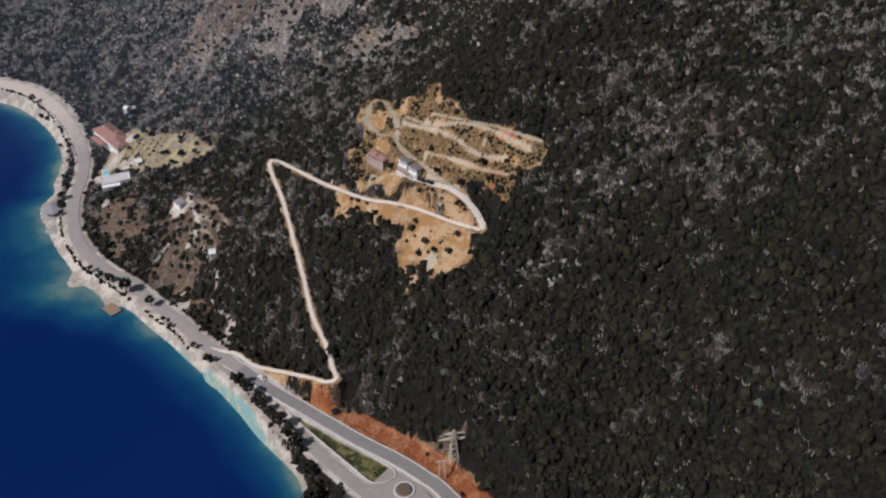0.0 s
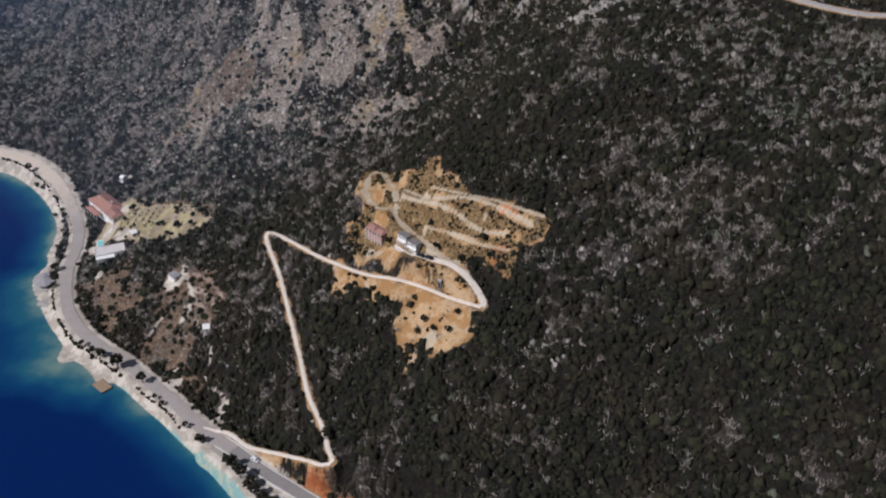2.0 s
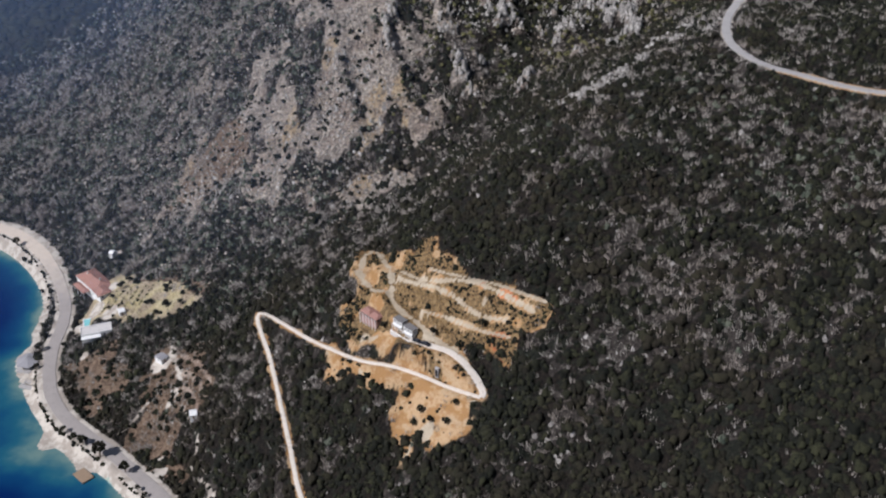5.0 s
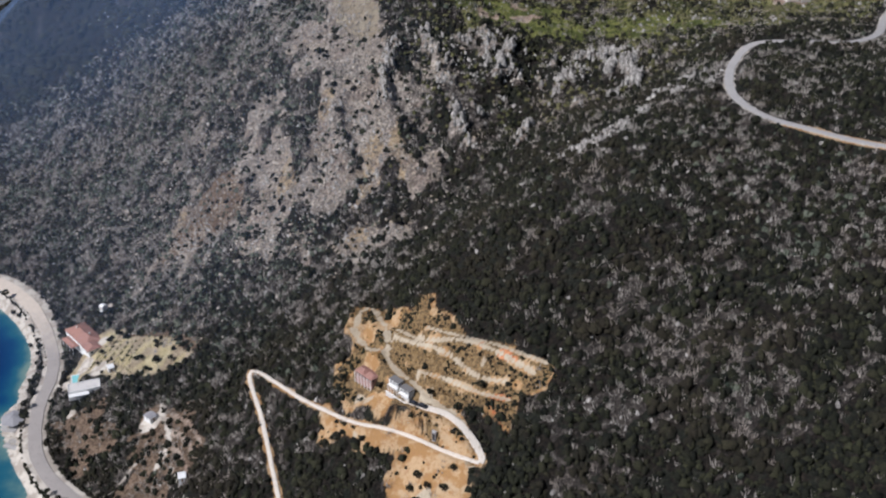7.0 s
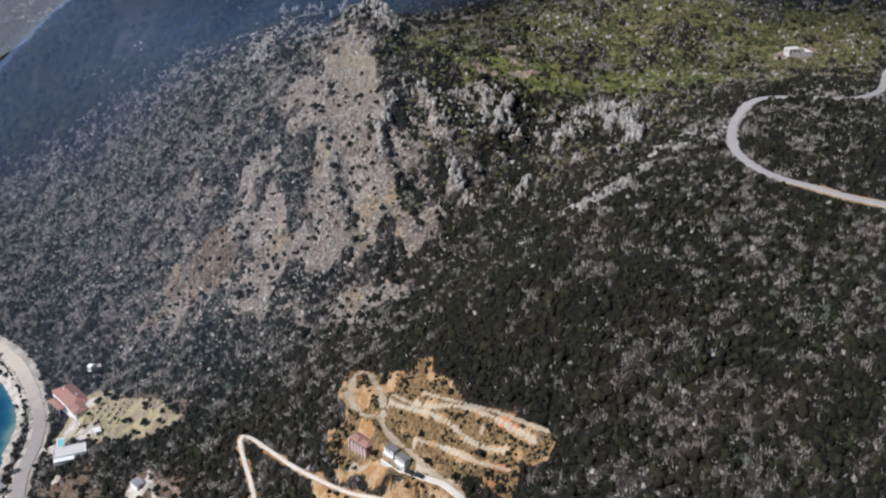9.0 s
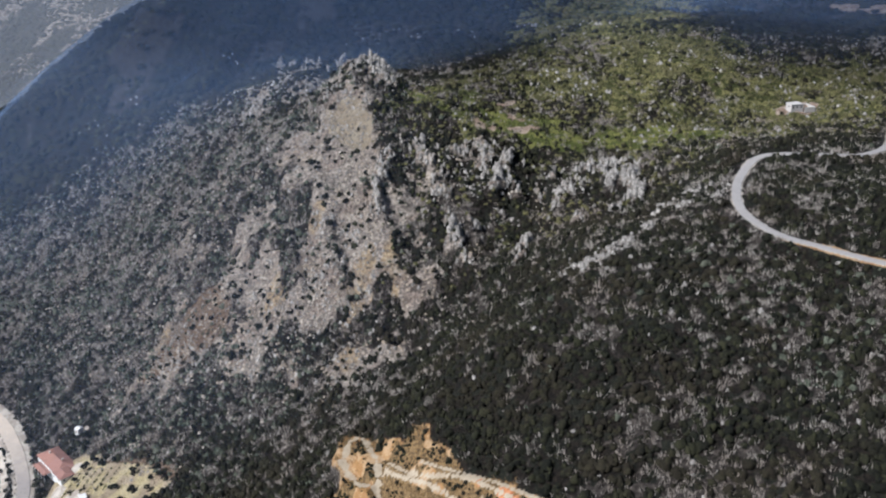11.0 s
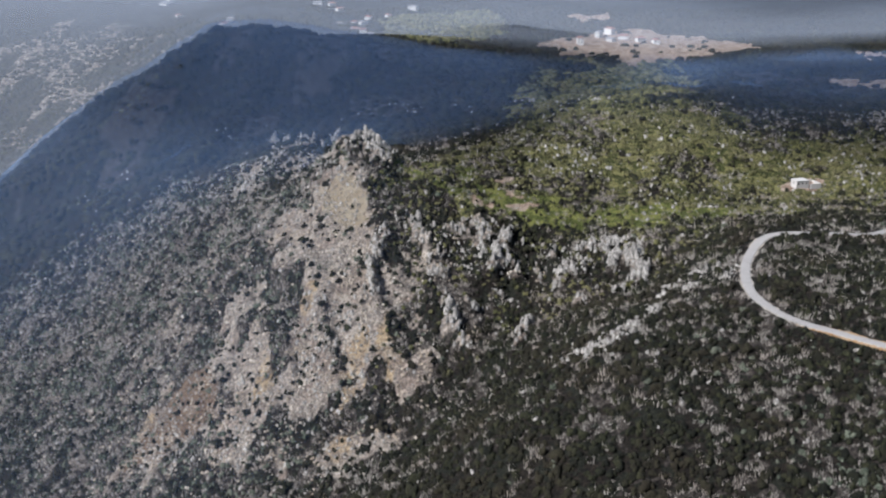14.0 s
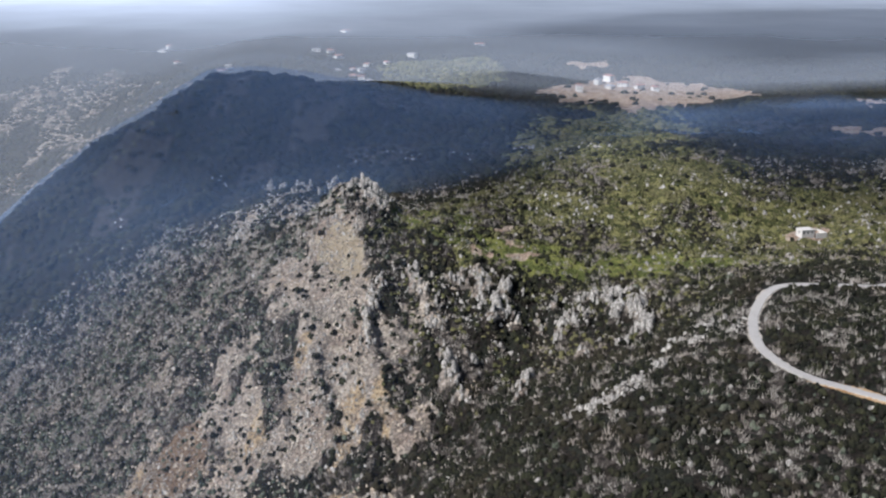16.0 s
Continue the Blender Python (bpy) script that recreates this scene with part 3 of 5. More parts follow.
def kinds(x, y, z):
    """How far each place of the plan is sand, soil, rock and so on."""
    shore, _ = near_line(x, y, SHORE, 60)
    sea = inside(x, y, SEA_OUTLINE)
    k = {}
    k["bed"] = smooth(0.3, -3.0, np.where(sea, -shore, shore))
    coast_d, _ = near_line(x, y, COAST_ROAD, 30)
    lane_d, _ = near_line(x, y, SIDE_LANE, 30)
    _, ki = near_line(x, y, COAST_ROAD, 30)
    t = np.gradient(COAST_ROAD, axis=0)[ki]
    upslope = coast_d * np.sign(-t[:, 1] * (x - COAST_ROAD[ki, 0]) + t[:, 0] * (y - COAST_ROAD[ki, 1]))
    bank = smooth(3.0, 4.2, upslope) * smooth(0.8, -0.8, upslope - 3.2 - 7.3 * np.clip((x + 74) / 42, 0, 1) + 2 * (fbm(x, y, 9, 3) - 0.5)) * smooth(-90, -78, x)
    bare_edge = smooth(3.4, 1.2, np.minimum(coast_d - COAST_HALF[ki], lane_d - 2.8) - 2.5 * smooth(540, 590, y)) * (1 - bank)
    k["sand"] = np.where(sea, smooth(6, 3, shore), np.maximum(smooth(beach_width(y), 0.45 * beach_width(y), shore + 3 * (fbm(x, y, 6, 2) - 0.5)), bare_edge))
    track = np.minimum.reduce([near_line(x, y, ROADS[n][0], 20)[0] for n in ("track_lower", "track_pad", "track_upper", "track_spur")])
    upper, _ = near_line(x, y, UPPER_ROAD, 20)
    terrace = np.minimum.reduce([near_line(x, y, t, 12)[0] for t in TERRACES])
    soil = np.maximum.reduce([patch(x, y, CLEARING_UPPER, 4, 6), patch(x, y, CLEARING_LOWER, 6, 8), 0.8 * smooth(2.7, 1.4, track + 2.5 * (fbm(x, y, 5, 2) - 0.5))])
    yards = patch(x, y, COAST_YARDS, 6, 8) * smooth(0.43, 0.55, fbm(x, y, 11, 3))
    k["soil"] = np.where(sea, 0, np.maximum.reduce([soil, 0.8 * smooth(5.5, 3.0, upper + 3 * (fbm(x, y, 8, 2) - 0.5)) * smooth(472, 452, y), 0.3 * yards * smooth(0.5, 0.6, fbm(x + 60, y, 8, 2))]))
    spots = np.maximum.reduce([smooth(1.25 * r, 0.7 * r, np.hypot(x - cx, y - cy) + 3 * (fbm(x, y, 5, 2) - 0.5)) for cx, cy, r in PALE_SPOTS])
    path, _ = near_line(x, y, YARD_PATH, 8)
    k["sand"] = np.maximum.reduce([k["sand"], spots, 0.75 * smooth(3.4, 2.3, upper + 1.2 * (fbm(x, y, 4, 2) - 0.5)), 0.8 * smooth(2.6, 1.0, path)])
    streak = smooth(0.46, 0.60, fbm(ki * 1.0, upslope * 7 + 40, 16, 3))
    k["soil"] = np.maximum(k["soil"], bank * streak)
    k["red"] = np.maximum.reduce([bank * (1 - 0.75 * streak), 0.6 * patch(x, y, [(17, 366), (28, 369), (30, 358), (24, 354)], 2, 3), 0.9 * patch(x, y, [(14, 392), (28, 384), (34, 374), (22, 378)], 2, 3)])
    k["rock"] = np.maximum.reduce([patch(x, y, ROCK_SPUR, 24, 30) * (0.18 + 0.9 * smooth(0.40, 0.54, 0.45 * fbm(x, y, 20, 3) + 0.55 * fbm(x * 0.9 + y * 0.4 + 61, y * 0.8 - x * 0.3, 10, 3))), 0.5 * patch(x, y, FLANK, 20, 24) * smooth(0.48, 0.60, fbm(x + 19, y, 9, 4)), 0.75 * on_ribs(x, y), 0.6 * patch(x, y, CREST_ROCKS, 8, 12) * smooth(0.42, 0.58, fbm(x + 3, y, 15, 3)), 0.52 * patch(x, y, FAR_ROCKS, 30, 30) * smooth(0.34, 0.50, fbm(x, y, 40, 3))])
    veins = np.maximum.reduce([smooth(0.045, 0.015, np.abs(fbm(x, y, 9, 3) - 0.5)), smooth(0.036, 0.012, np.abs(fbm(x + 130, y + 60, 15, 3) - 0.5)), smooth(0.62, 0.70, fbm(x + 40, y, 7, 3))])
    net = 0.20 + 0.14 * smooth(20, 60, x) * smooth(420, 350, y) + 0.40 * smooth(0.42, 0.60, fbm(x + 7, y + 33, 34, 3)) * smooth(250, 350, y) + 0.15 * smooth(330, 470, y)
    net = np.maximum.reduce([net, 0.95 * patch(x, y, DRY_RIGHT, 10, 12), 0.8 * patch(x, y, DRY_UPPER, 14, 16), 0.85 * patch(x, y, SAGE_SLOPE, 45, 40)]) * (1 - 0.45 * patch(x, y, DARK_WOOD, 14, 14)) * smooth(830, 760, y)
    open_ = np.maximum.reduce([(0.36 + 0.4 * smooth(300, 480, y)) * (0.5 + 0.6 * smooth(60, -60, x)) + 0.4 * smooth(0.42, 0.62, fbm(x + 90, y, 60, 3)), patch(x, y, DRY_RIGHT, 10, 12), 0.65 * patch(x, y, DRY_UPPER, 14, 16),
                               patch(x, y, SAGE_SLOPE, 45, 40)])
    open_ = open_ * (0.5 + 0.5 * smooth(270, 420, y)) * (0.62 + 0.9 * smooth(0.42, 0.58, fbm(x + 7, y + 33, 34, 3)))
    open_ = open_ * smooth(820, 740, y) * (1 - 0.45 * patch(x, y, DARK_WOOD, 14, 14))
    rag = 1.6 * (fbm(x, y, 4, 3) - 0.5)
    k["olive"] = patch(x, y, CLEARING_UPPER, 3, 4) * np.maximum(smooth(1.2, 2.0, terrace + rag) * smooth(5.2, 3.6, terrace + rag), 0.95 * smooth(0.42, 0.54, fbm(x, y, 9, 3)))
    gate = smooth(-0.07, 0.07, open_ - (1.6 * fbm(x + 50, y - 20, 15, 2) - 0.40))
    k["dry"] = np.clip(veins * np.maximum(0.85 * gate, net) + 0.3 * patch(x, y, DRY_RIGHT, 10, 12) + 0.2 * patch(x, y, DRY_UPPER, 14, 16) + 0.15 * patch(x, y, SAGE_SLOPE, 45, 40), 0, 1)
    k["dry"] = np.maximum(k["dry"], 0.6 * smooth(800, 850, y) * smooth(1050, 980, y) * smooth(0.50, 0.60, fbm(x + 17, y * 0.8, 38, 4)))
    minor = np.minimum.reduce([near_line(x, y, ROADS[n][0], 12)[0] for n in ("track_upper", "track_spur")])
    k["pale"] = np.maximum.reduce([0.95 * patch(x, y, CREAM, 3, 5), smooth(1.4, 0.6, terrace + 0.25 * rag), smooth(2.0, 0.7, minor + 2.2 * rag), 0.7 * patch(x, y, CLEARING_UPPER, 3, 4) * smooth(0.64, 0.72, fbm(x + 15, y, 10, 3)),
                                   0.8 * patch(x, y, CLEARING_LOWER, 3, 5) * smooth(0.56, 0.64, fbm(x + 15, y, 9, 3))])
    k["gold"] = np.maximum.reduce([smooth(1.3 * r, 0.4 * r, np.hypot(x - cx, (y - cy) * 0.8)) for cx, cy, r in GOLD_SPOTS])
    trail, _ = near_line(x, y, BANK_PATH, 8)
    k["straw"] = 0.95 * patch(x, y, FIELD, 4, 5)
    k["brown"] = np.maximum.reduce([0.8 * patch(x, y, SCREE, 6, 8), 0.85 * patch(x, y, [(-168, 522), (-140, 506), (-122, 486), (-133, 488), (-150, 498), (-172, 514)], 3, 5), 0.75 * patch(x, y, HUT_YARD, 4, 6), 0.9 * yards, smooth(2.0, 0.6, trail + 2 * (fbm(x, y, 5, 2) - 0.5))])
    # paler grass along the spines stands in for their sunlit strips
    k["grass"] = np.maximum.reduce([0.40 * on_spines(x, y), patch(x, y, MEADOW, 22, 30) * (0.35 + 0.65 * smooth(0.40, 0.58, fbm(x + 21, y, 30, 3))), 0.7 * patch(x, y, LIT_HILL, 20, 20), patch(x, y, MEDIAN, 1, 0.5)])
    k["lime"] = patch(x, y, LIME_STRIP, 8, 12) * smooth(0.36, 0.52, fbm(x + 11, y, 16, 3))
    far_soil = np.maximum.reduce([patch(x, y, f, 5, 7) for f in FAR_FIELDS])
    strips = np.minimum.reduce([near_line(x, y, line, 8)[0] for line in YARD_TERRACES])
    foot = np.minimum.reduce([near_line(x, y, line, 8)[0] for line in FOOTPATHS])
    k["tilled"] = np.maximum(far_soil, 0.8 * smooth(1.9, 0.8, strips + rag))
    k["sand"] = np.maximum(k["sand"], 0.65 * smooth(1.5, 0.6, foot + rag))
    return k


xs, ys = steps([(-330, 1.7), (-112, 1.05), (52, 1.7), (270, 1.7)], -4800, 4800), steps([(222, 1.05), (455, 1.7), (770, 1.7)], -1500, 4900)
gx, gy = (a.ravel() for a in np.meshgrid(xs, ys))
gz = ground(gx, gy)
land = grid_mesh("ground", xs, ys, gz)
for name, values in kinds(gx, gy, gz).items():
    set_values(land, name, values)
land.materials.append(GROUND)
tagged(new("ground", land), "dry coastal hillside of pale rocky soil under dark scrub", "hillside", kind="structure")

# ---- the sea ----
xs, ys = steps([(-330, 3.0), (-20, 3.0)], -4800, 900), steps([(222, 3.0), (700, 3.0)], -1500, 4000)
wx, wy = (a.ravel() for a in np.meshgrid(xs, ys))
shore, _ = near_line(wx, wy, SHORE, 200)
wet = inside(wx, wy, SEA_OUTLINE)
sea = grid_mesh("water", xs, ys, np.zeros(len(wx)), wet | (shore < 8))
set_values(sea, "off_shore", np.where(wet, np.minimum(shore, 200), 0) / (1 + 1.3 * smooth(360, 400, wy) * smooth(500, 440, wy)))
sea.materials.append(WATER)
tagged(new("water", sea), "calm deep blue sea with turquoise shallows", "sea", kind="structure")

# ---- roads ----


def ribbon(name, line, z, half, mat, label, kind="structure", crown=0.06, up=0.06, ragged=0.1, drop=0.35, ends=False):
    t = np.gradient(line, axis=0)
    t /= np.linalg.norm(t, axis=1, keepdims=True)
    n = np.stack([-t[:, 1], t[:, 0]], 1)
    wobble = [half * (1 + ragged * 2 * (fbm(line[:, 0] + 70 * q, line[:, 1], 5, 3) - 0.5)) for q in (0, 1)]
    if ends:
        along = np.minimum(np.arange(len(line)), np.arange(len(line))[::-1])
        wobble = [w * (0.25 + 0.75 * smooth(-1, 4, along)) for w in wobble]
    verts, faces = [], []
    cross = ((-1.0, -drop), (-0.97, 0.0), (-0.5, crown * 0.7), (0.0, crown), (0.5, crown * 0.7), (0.97, 0.0), (1.0, -drop))
    for i, p in enumerate(line):
        for s, h in cross:
            w = wobble[0 if s < 0 else 1][i]
            verts.append((p[0] + n[i, 0] * s * w, p[1] + n[i, 1] * s * w, z[i] + up + h))
    m = len(cross)
    for i in range(len(line) - 1):
        for j in range(m - 1):
            a = i * m + j
            faces.append((a + 1, a, a + m, a + m + 1))
    me = bpy.data.meshes.new(name)
    me.from_pydata(verts, [], faces)
    me.materials.append(mat)
    return tagged(new(name, me), label, "road", kind=kind)


cut = int(np.argmin(np.abs(COAST_ROAD[:, 1] - 338)))
ribbon("road_1", COAST_ROAD[:cut + 1], ROAD_Z["coast_road"][:cut + 1], COAST_HALF[:cut + 1], ASPHALT, "sun-bleached two-lane asphalt coast road along the beach")
ribbon("road_5", COAST_ROAD[cut:], ROAD_Z["coast_road"][cut:], COAST_HALF[cut:], FRESH_ASPHALT, "grey asphalt main road below the red cutting")
ribbon("road_6", APRON, ROAD_Z["apron"], 7.0, LANE, "pale paved apron of the road junction", up=0.0)
ribbon("road_2", SIDE_LANE, ROAD_Z["side_lane"], 2.8, LANE, "pale asphalt side lane beside the coast road", up=0.03)
ribbon("road_3", TRACK_LOWER, ROAD_Z["track_lower"], 0.95, GRAVEL, "pale gravel hairpin track climbing through the scrub", up=0.10, ragged=0.3)
ribbon("road_4", TRACK_PAD, ROAD_Z["track_pad"], 1.45, GRAVEL, "white gravel access track to the building site", up=0.13, ragged=0.35)
ribbon("road_7", UPPER_ROAD, ROAD_Z["upper_road"], 2.05, UPPER_WAY, "pale mountain road curving round a scrubby knoll", up=0.08, ragged=0.2)

# ---- scrub and stones ----


def crown(rs, sides=5, spread=0.46):
    """A ragged crown of few triangles, one unit in radius and about one high, open below."""
    p, f = [(0.3 * (rs.rand() - 0.5), 0.3 * (rs.rand() - 0.5), 0.95 + 0.35 * (rs.rand() - 0.5))], []
    for ring, (r, h) in enumerate(((0.66, 0.68), (0.95, -0.2))):
        for i in range(sides):
            a = (i + 0.5 * ring + 0.6 * (rs.rand() - 0.5)) * 6.2832 / sides
            q = r * (1 + spread * 2.2 * (rs.rand() - 0.5))
            p.append((q * math.cos(a), q * math.sin(a), h + spread * 1.5 * (rs.rand() - 0.5) * (1 - ring)))
    for i in range(sides):
        j = (i + 1) % sides
        a, b = 1, 1 + sides
        f += [(0, a + i, a + j), (a + i, b + i, a + j), (a + j, b + i, b + j)]
    return np.array(p), np.array(f)


def bush(rs, sides=7):
    """A shrub with leafy lobes and notches, one unit in radius, open below."""
    p, f = [(0.3 * (rs.rand() - 0.5), 0.3 * (rs.rand() - 0.5), 0.85 + 0.3 * rs.rand())], []
    lobe = 1 + 0.34 * np.cos(np.arange(sides) * 3.1416 + rs.rand() * 6) + 0.3 * (rs.rand(sides) - 0.5)
    for ring, (r, h) in enumerate(((0.42, 0.82), (0.86, 0.38), (0.92, -0.3))):
        for i in range(sides):
            a = (i + 0.35 * ring + 0.5 * (rs.rand() - 0.5)) * 6.2832 / sides
            q = r * lobe[i] * (0.8 + 0.4 * rs.rand())
            p.append((q * math.cos(a), q * math.sin(a), h + 0.5 * (rs.rand() - 0.5) * (ring < 2)))
    for i in range(sides):
        j = (i + 1) % sides
        f.append((0, 1 + i, 1 + j))
        for ring in range(2):
            a, b = 1 + ring * sides, 1 + (ring + 1) * sides
            f += [(a + i, b + i, a + j), (a + j, b + i, b + j)]
    return np.array(p), np.array(f)


def clump(rs, lobes=5):
    """A wide shrub of several ragged leafy lobes, about one unit in radius."""
    p, f = [], []
    for i in range(lobes):
        q, g = crown(rs, 4, 0.55)
        a, d = (i + 0.7 * rs.rand()) * 6.2832 / lobes, 0.62 * rs.rand() ** 0.5 if i else 0.0
        r = (0.62 if i == 0 else 0.34 + 0.26 * rs.rand())
        g = g + sum(len(b) for b in p)
        p.append(q * (r, r, r * (0.9 + 0.5 * rs.rand())) + (d * math.cos(a), d * math.sin(a), 0.30 * (1 - d) * rs.rand()))
        f.append(g)
    return np.vstack(p), np.vstack(f)


def twigs(rs):
    """A leafless bush: many thin leaning stems."""
    p, f = [], []
    for _ in range(8):
        a, r = rs.rand() * 6.283, 0.75 * rs.rand() ** 0.5
        cx, cy, w = r * math.cos(a), r * math.sin(a), 0.08 + 0.10 * rs.rand()
        b = len(p)
        for i in range(3):
            q = a + i * 2.094
            p.append((cx + w * math.cos(q), cy + w * math.sin(q), -0.2))
        p.append((cx * 1.7 + 0.3 * (rs.rand() - 0.5), cy * 1.7 + 0.3 * (rs.rand() - 0.5), 0.4 + 0.8 * rs.rand()))
        f += [(b, b + 1, b + 3), (b + 1, b + 2, b + 3), (b + 2, b, b + 3)]
    return np.array(p), np.array(f)


def tuft(rs):
    """A bare upright bush: a few narrow leaning spikes."""
    p, f = [], []
    for _ in range(6):
        a, r = rs.rand() * 6.283, 0.5 * rs.rand() ** 0.5
        cx, cy, w = r * math.cos(a), r * math.sin(a), 0.13 + 0.13 * rs.rand()
        b = len(p)
        for i in range(3):
            q = a + i * 2.094
            p.append((cx + w * math.cos(q), cy + w * math.sin(q), -0.2))
        p.append((cx * 2.0, cy * 2.0, 0.5 + 0.8 * rs.rand()))
        f += [(b, b + 1, b + 3), (b + 1, b + 2, b + 3), (b + 2, b, b + 3)]
    return np.array(p), np.array(f)


def scatter(name, protos, places, radius, height, mat, label, category, seed, flat=False):
    """Many lumps as one mesh: places n x 3, radius and height n."""
    rs = np.random.RandomState(seed)
    verts, faces, base = [], [], 0
    pick = rs.randint(len(protos), size=len(places))
    turn = rs.rand(len(places)) * 6.283
    squash = 0.75 + 0.5 * rs.rand(len(places))
    for i, (p, f) in enumerate(protos):
        s = np.where(pick == i)[0]
        if not len(s):
            continue
        c, n = np.cos(turn[s])[:, None], np.sin(turn[s])[:, None]
        px, py = p[None, :, 0] * squash[s][:, None], p[None, :, 1]
        x = (px * c - py * n) * radius[s][:, None] + places[s, 0][:, None]
        y = (px * n + py * c) * radius[s][:, None] + places[s, 1][:, None]
        z = p[None, :, 2] * height[s][:, None] + places[s, 2][:, None]
        verts.append(np.stack([x, y, z], 2).reshape(-1, 3))
        faces.append((f[None] + base + (np.arange(len(s)) * len(p))[:, None, None]).reshape(-1, 3))
        base += len(s) * len(p)
    v, f = np.vstack(verts).astype(np.float32), np.vstack(faces).astype(np.int32)
    me = bpy.data.meshes.new(name)
    me.vertices.add(len(v))
    me.vertices.foreach_set("co", v.ravel())
    me.loops.add(f.size)
    me.loops.foreach_set("vertex_index", f.ravel())
    me.polygons.add(len(f))
    me.polygons.foreach_set("loop_start", np.arange(0, f.size, 3, dtype=np.int32))
    me.update(calc_edges=True)
    if not flat:
        me.polygons.foreach_set("use_smooth", np.ones(len(f), bool))
    me.materials.append(mat)
    return tagged(new(name, me), label, category, kind="stuff")


def scatter_places(lo, hi, step, seed):
    rs = np.random.RandomState(seed)
    x, y = np.meshgrid(np.arange(lo[0], hi[0], step), np.arange(lo[1], hi[1], step))
    x = x.ravel() + (rs.rand(x.size) - 0.5) * step * 1.3
    y = y.ravel() + (rs.rand(y.size) - 0.5) * step * 1.3
    return x, y, rs.rand(len(x)), rs


def clear_of_ways(x, y, spare=1.2):
    ok = ~inside(x, y, SEA_OUTLINE)
    for line, half in ROADS.values():
        d, i = near_line(x, y, line, half.max() + 6)
        ok &= d > half[i] + spare
    ok &= near_line(x, y, SHORE, 40)[0] > beach_width(y) - 1.5
    for plot in PLOTS:
        ok &= ~inside(x, y, plot)
    return ok


def in_sight(x, y):
    return np.abs(x) < 0.44 * np.hypot(y + 20, 230) + 25


PROTO_RS = np.random.RandomState(3)
CROWNS = [bush(PROTO_RS) for _ in range(14)]
CUSHIONS = [crown(PROTO_RS) for _ in range(10)]
TUFTS = [tuft(PROTO_RS) for _ in range(8)]
CLUMPS = [clump(PROTO_RS) for _ in range(18)]
TWIGS = [twigs(PROTO_RS) for _ in range(12)]


def crag(rs):
    """An angular broken block of rock, one unit in radius, with a slanting top."""
    sides = rs.randint(4, 6)
    a = (np.arange(sides) + 0.7 * rs.rand(sides)) * 6.2832 / sides
    lean, slant = rs.rand(2) * 0.5 - 0.25, rs.rand() * 6.283
    low = np.stack([np.cos(a), np.sin(a), np.full(sides, -0.6)], 1) * np.array((0.75, 1.0, 1.0))
    r = 0.4 + 0.4 * rs.rand(sides)
    top = np.stack([r * np.cos(a) + lean[0], r * np.sin(a) + lean[1], 0.55 + 0.5 * np.cos(a - slant) + 0.25 * rs.rand(sides)], 1)
    p = np.vstack([low, top, [[lean[0], lean[1], 0.75 + 0.2 * rs.rand()]]])
    f = []
    for i in range(sides):
        j = (i + 1) % sides
        f += [(i, j, sides + i), (j, sides + j, sides + i), (sides + i, sides + j, 2 * sides)]
    return p, np.array(f)


CRAGS = [crag(PROTO_RS) for _ in range(14)]

# the scrub of the near slopes
x, y, r, rs = scatter_places((-400, 215), (345, 800), 2.55, 11)
ok = in_sight(x, y) & clear_of_ways(x, y, 1.6)
x, y, r = x[ok], y[ok], r[ok]
z = ground(x, y)
k = kinds(x, y, z)
verge = near_line(x, y, UPPER_ROAD, 12)[0]
bare = np.maximum.reduce([k["soil"] * 0.985, k["sand"], k["red"] * 0.93, 0.74 * k["brown"], 0.985 * k["straw"], np.clip(k["rock"] * 1.3, 0, 1) * (0.93 - 0.40 * smooth(0.52, 0.62, fbm(x + 9, y, 13, 3))), k["dry"] * 0.94, 0.5 * k["grass"], 0.75 * k["lime"], 0.9 * k["tilled"], 0.97 * patch(x, y, CREAM, 3, 5), 0.93 * patch(x, y, PALE_STONES, 3, 5) * smooth(0.40, 0.54, fbm(x + 5, y, 8, 3)), patch(x, y, CLIFFS, 6, 9) * 0.5])
thin = 0.10 + 0.16 * smooth(0.45, 0.6, fbm(x, y, 25, 3))
take = (r > np.maximum(bare, thin)) & (verge > 5.5)
lone = bare[take] > 0.8
x, y, z = x[take], y[take], z[take]
size = (0.85 + 1.25 * rs.rand(len(x)) ** 1.8) * np.where(lone, 1.1, 1.15 + 0.28 * smooth(430, 320, y))
place = np.stack([x, y, z], 1)
fresh = (rs.rand(len(x)) < np.maximum(0.88 * patch(x, y, MEADOW, 22, 30), 0.5 * patch(x, y, [(-20, 560), (110, 540), (160, 590), (260, 700), (-30, 700)], 25, 25)))
sage_zone = np.maximum(0.72 * patch(x, y, SAGE_SLOPE, 45, 40), 0.25 * patch(x, y, DRY_UPPER, 14, 16)) * ~lone
sage = ~fresh & (rs.rand(len(x)) < np.maximum(sage_zone, 0.012))
g = ~fresh & ~sage
scatter("sage_scrub", CLUMPS, place[sage], size[sage] * 0.95, size[sage] * 1.05, LEAF_SAGE, "grey-green sage bushes on the seaward slope", "scrub", 27, True)
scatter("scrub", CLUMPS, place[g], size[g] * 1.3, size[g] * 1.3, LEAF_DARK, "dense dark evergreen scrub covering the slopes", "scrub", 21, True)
scatter("meadow_scrub", CLUMPS, place[fresh], size[fresh], size[fresh] * 0.9, LEAF_FRESH, "yellow-green low bushes on the upland meadow", "scrub", 23, True)

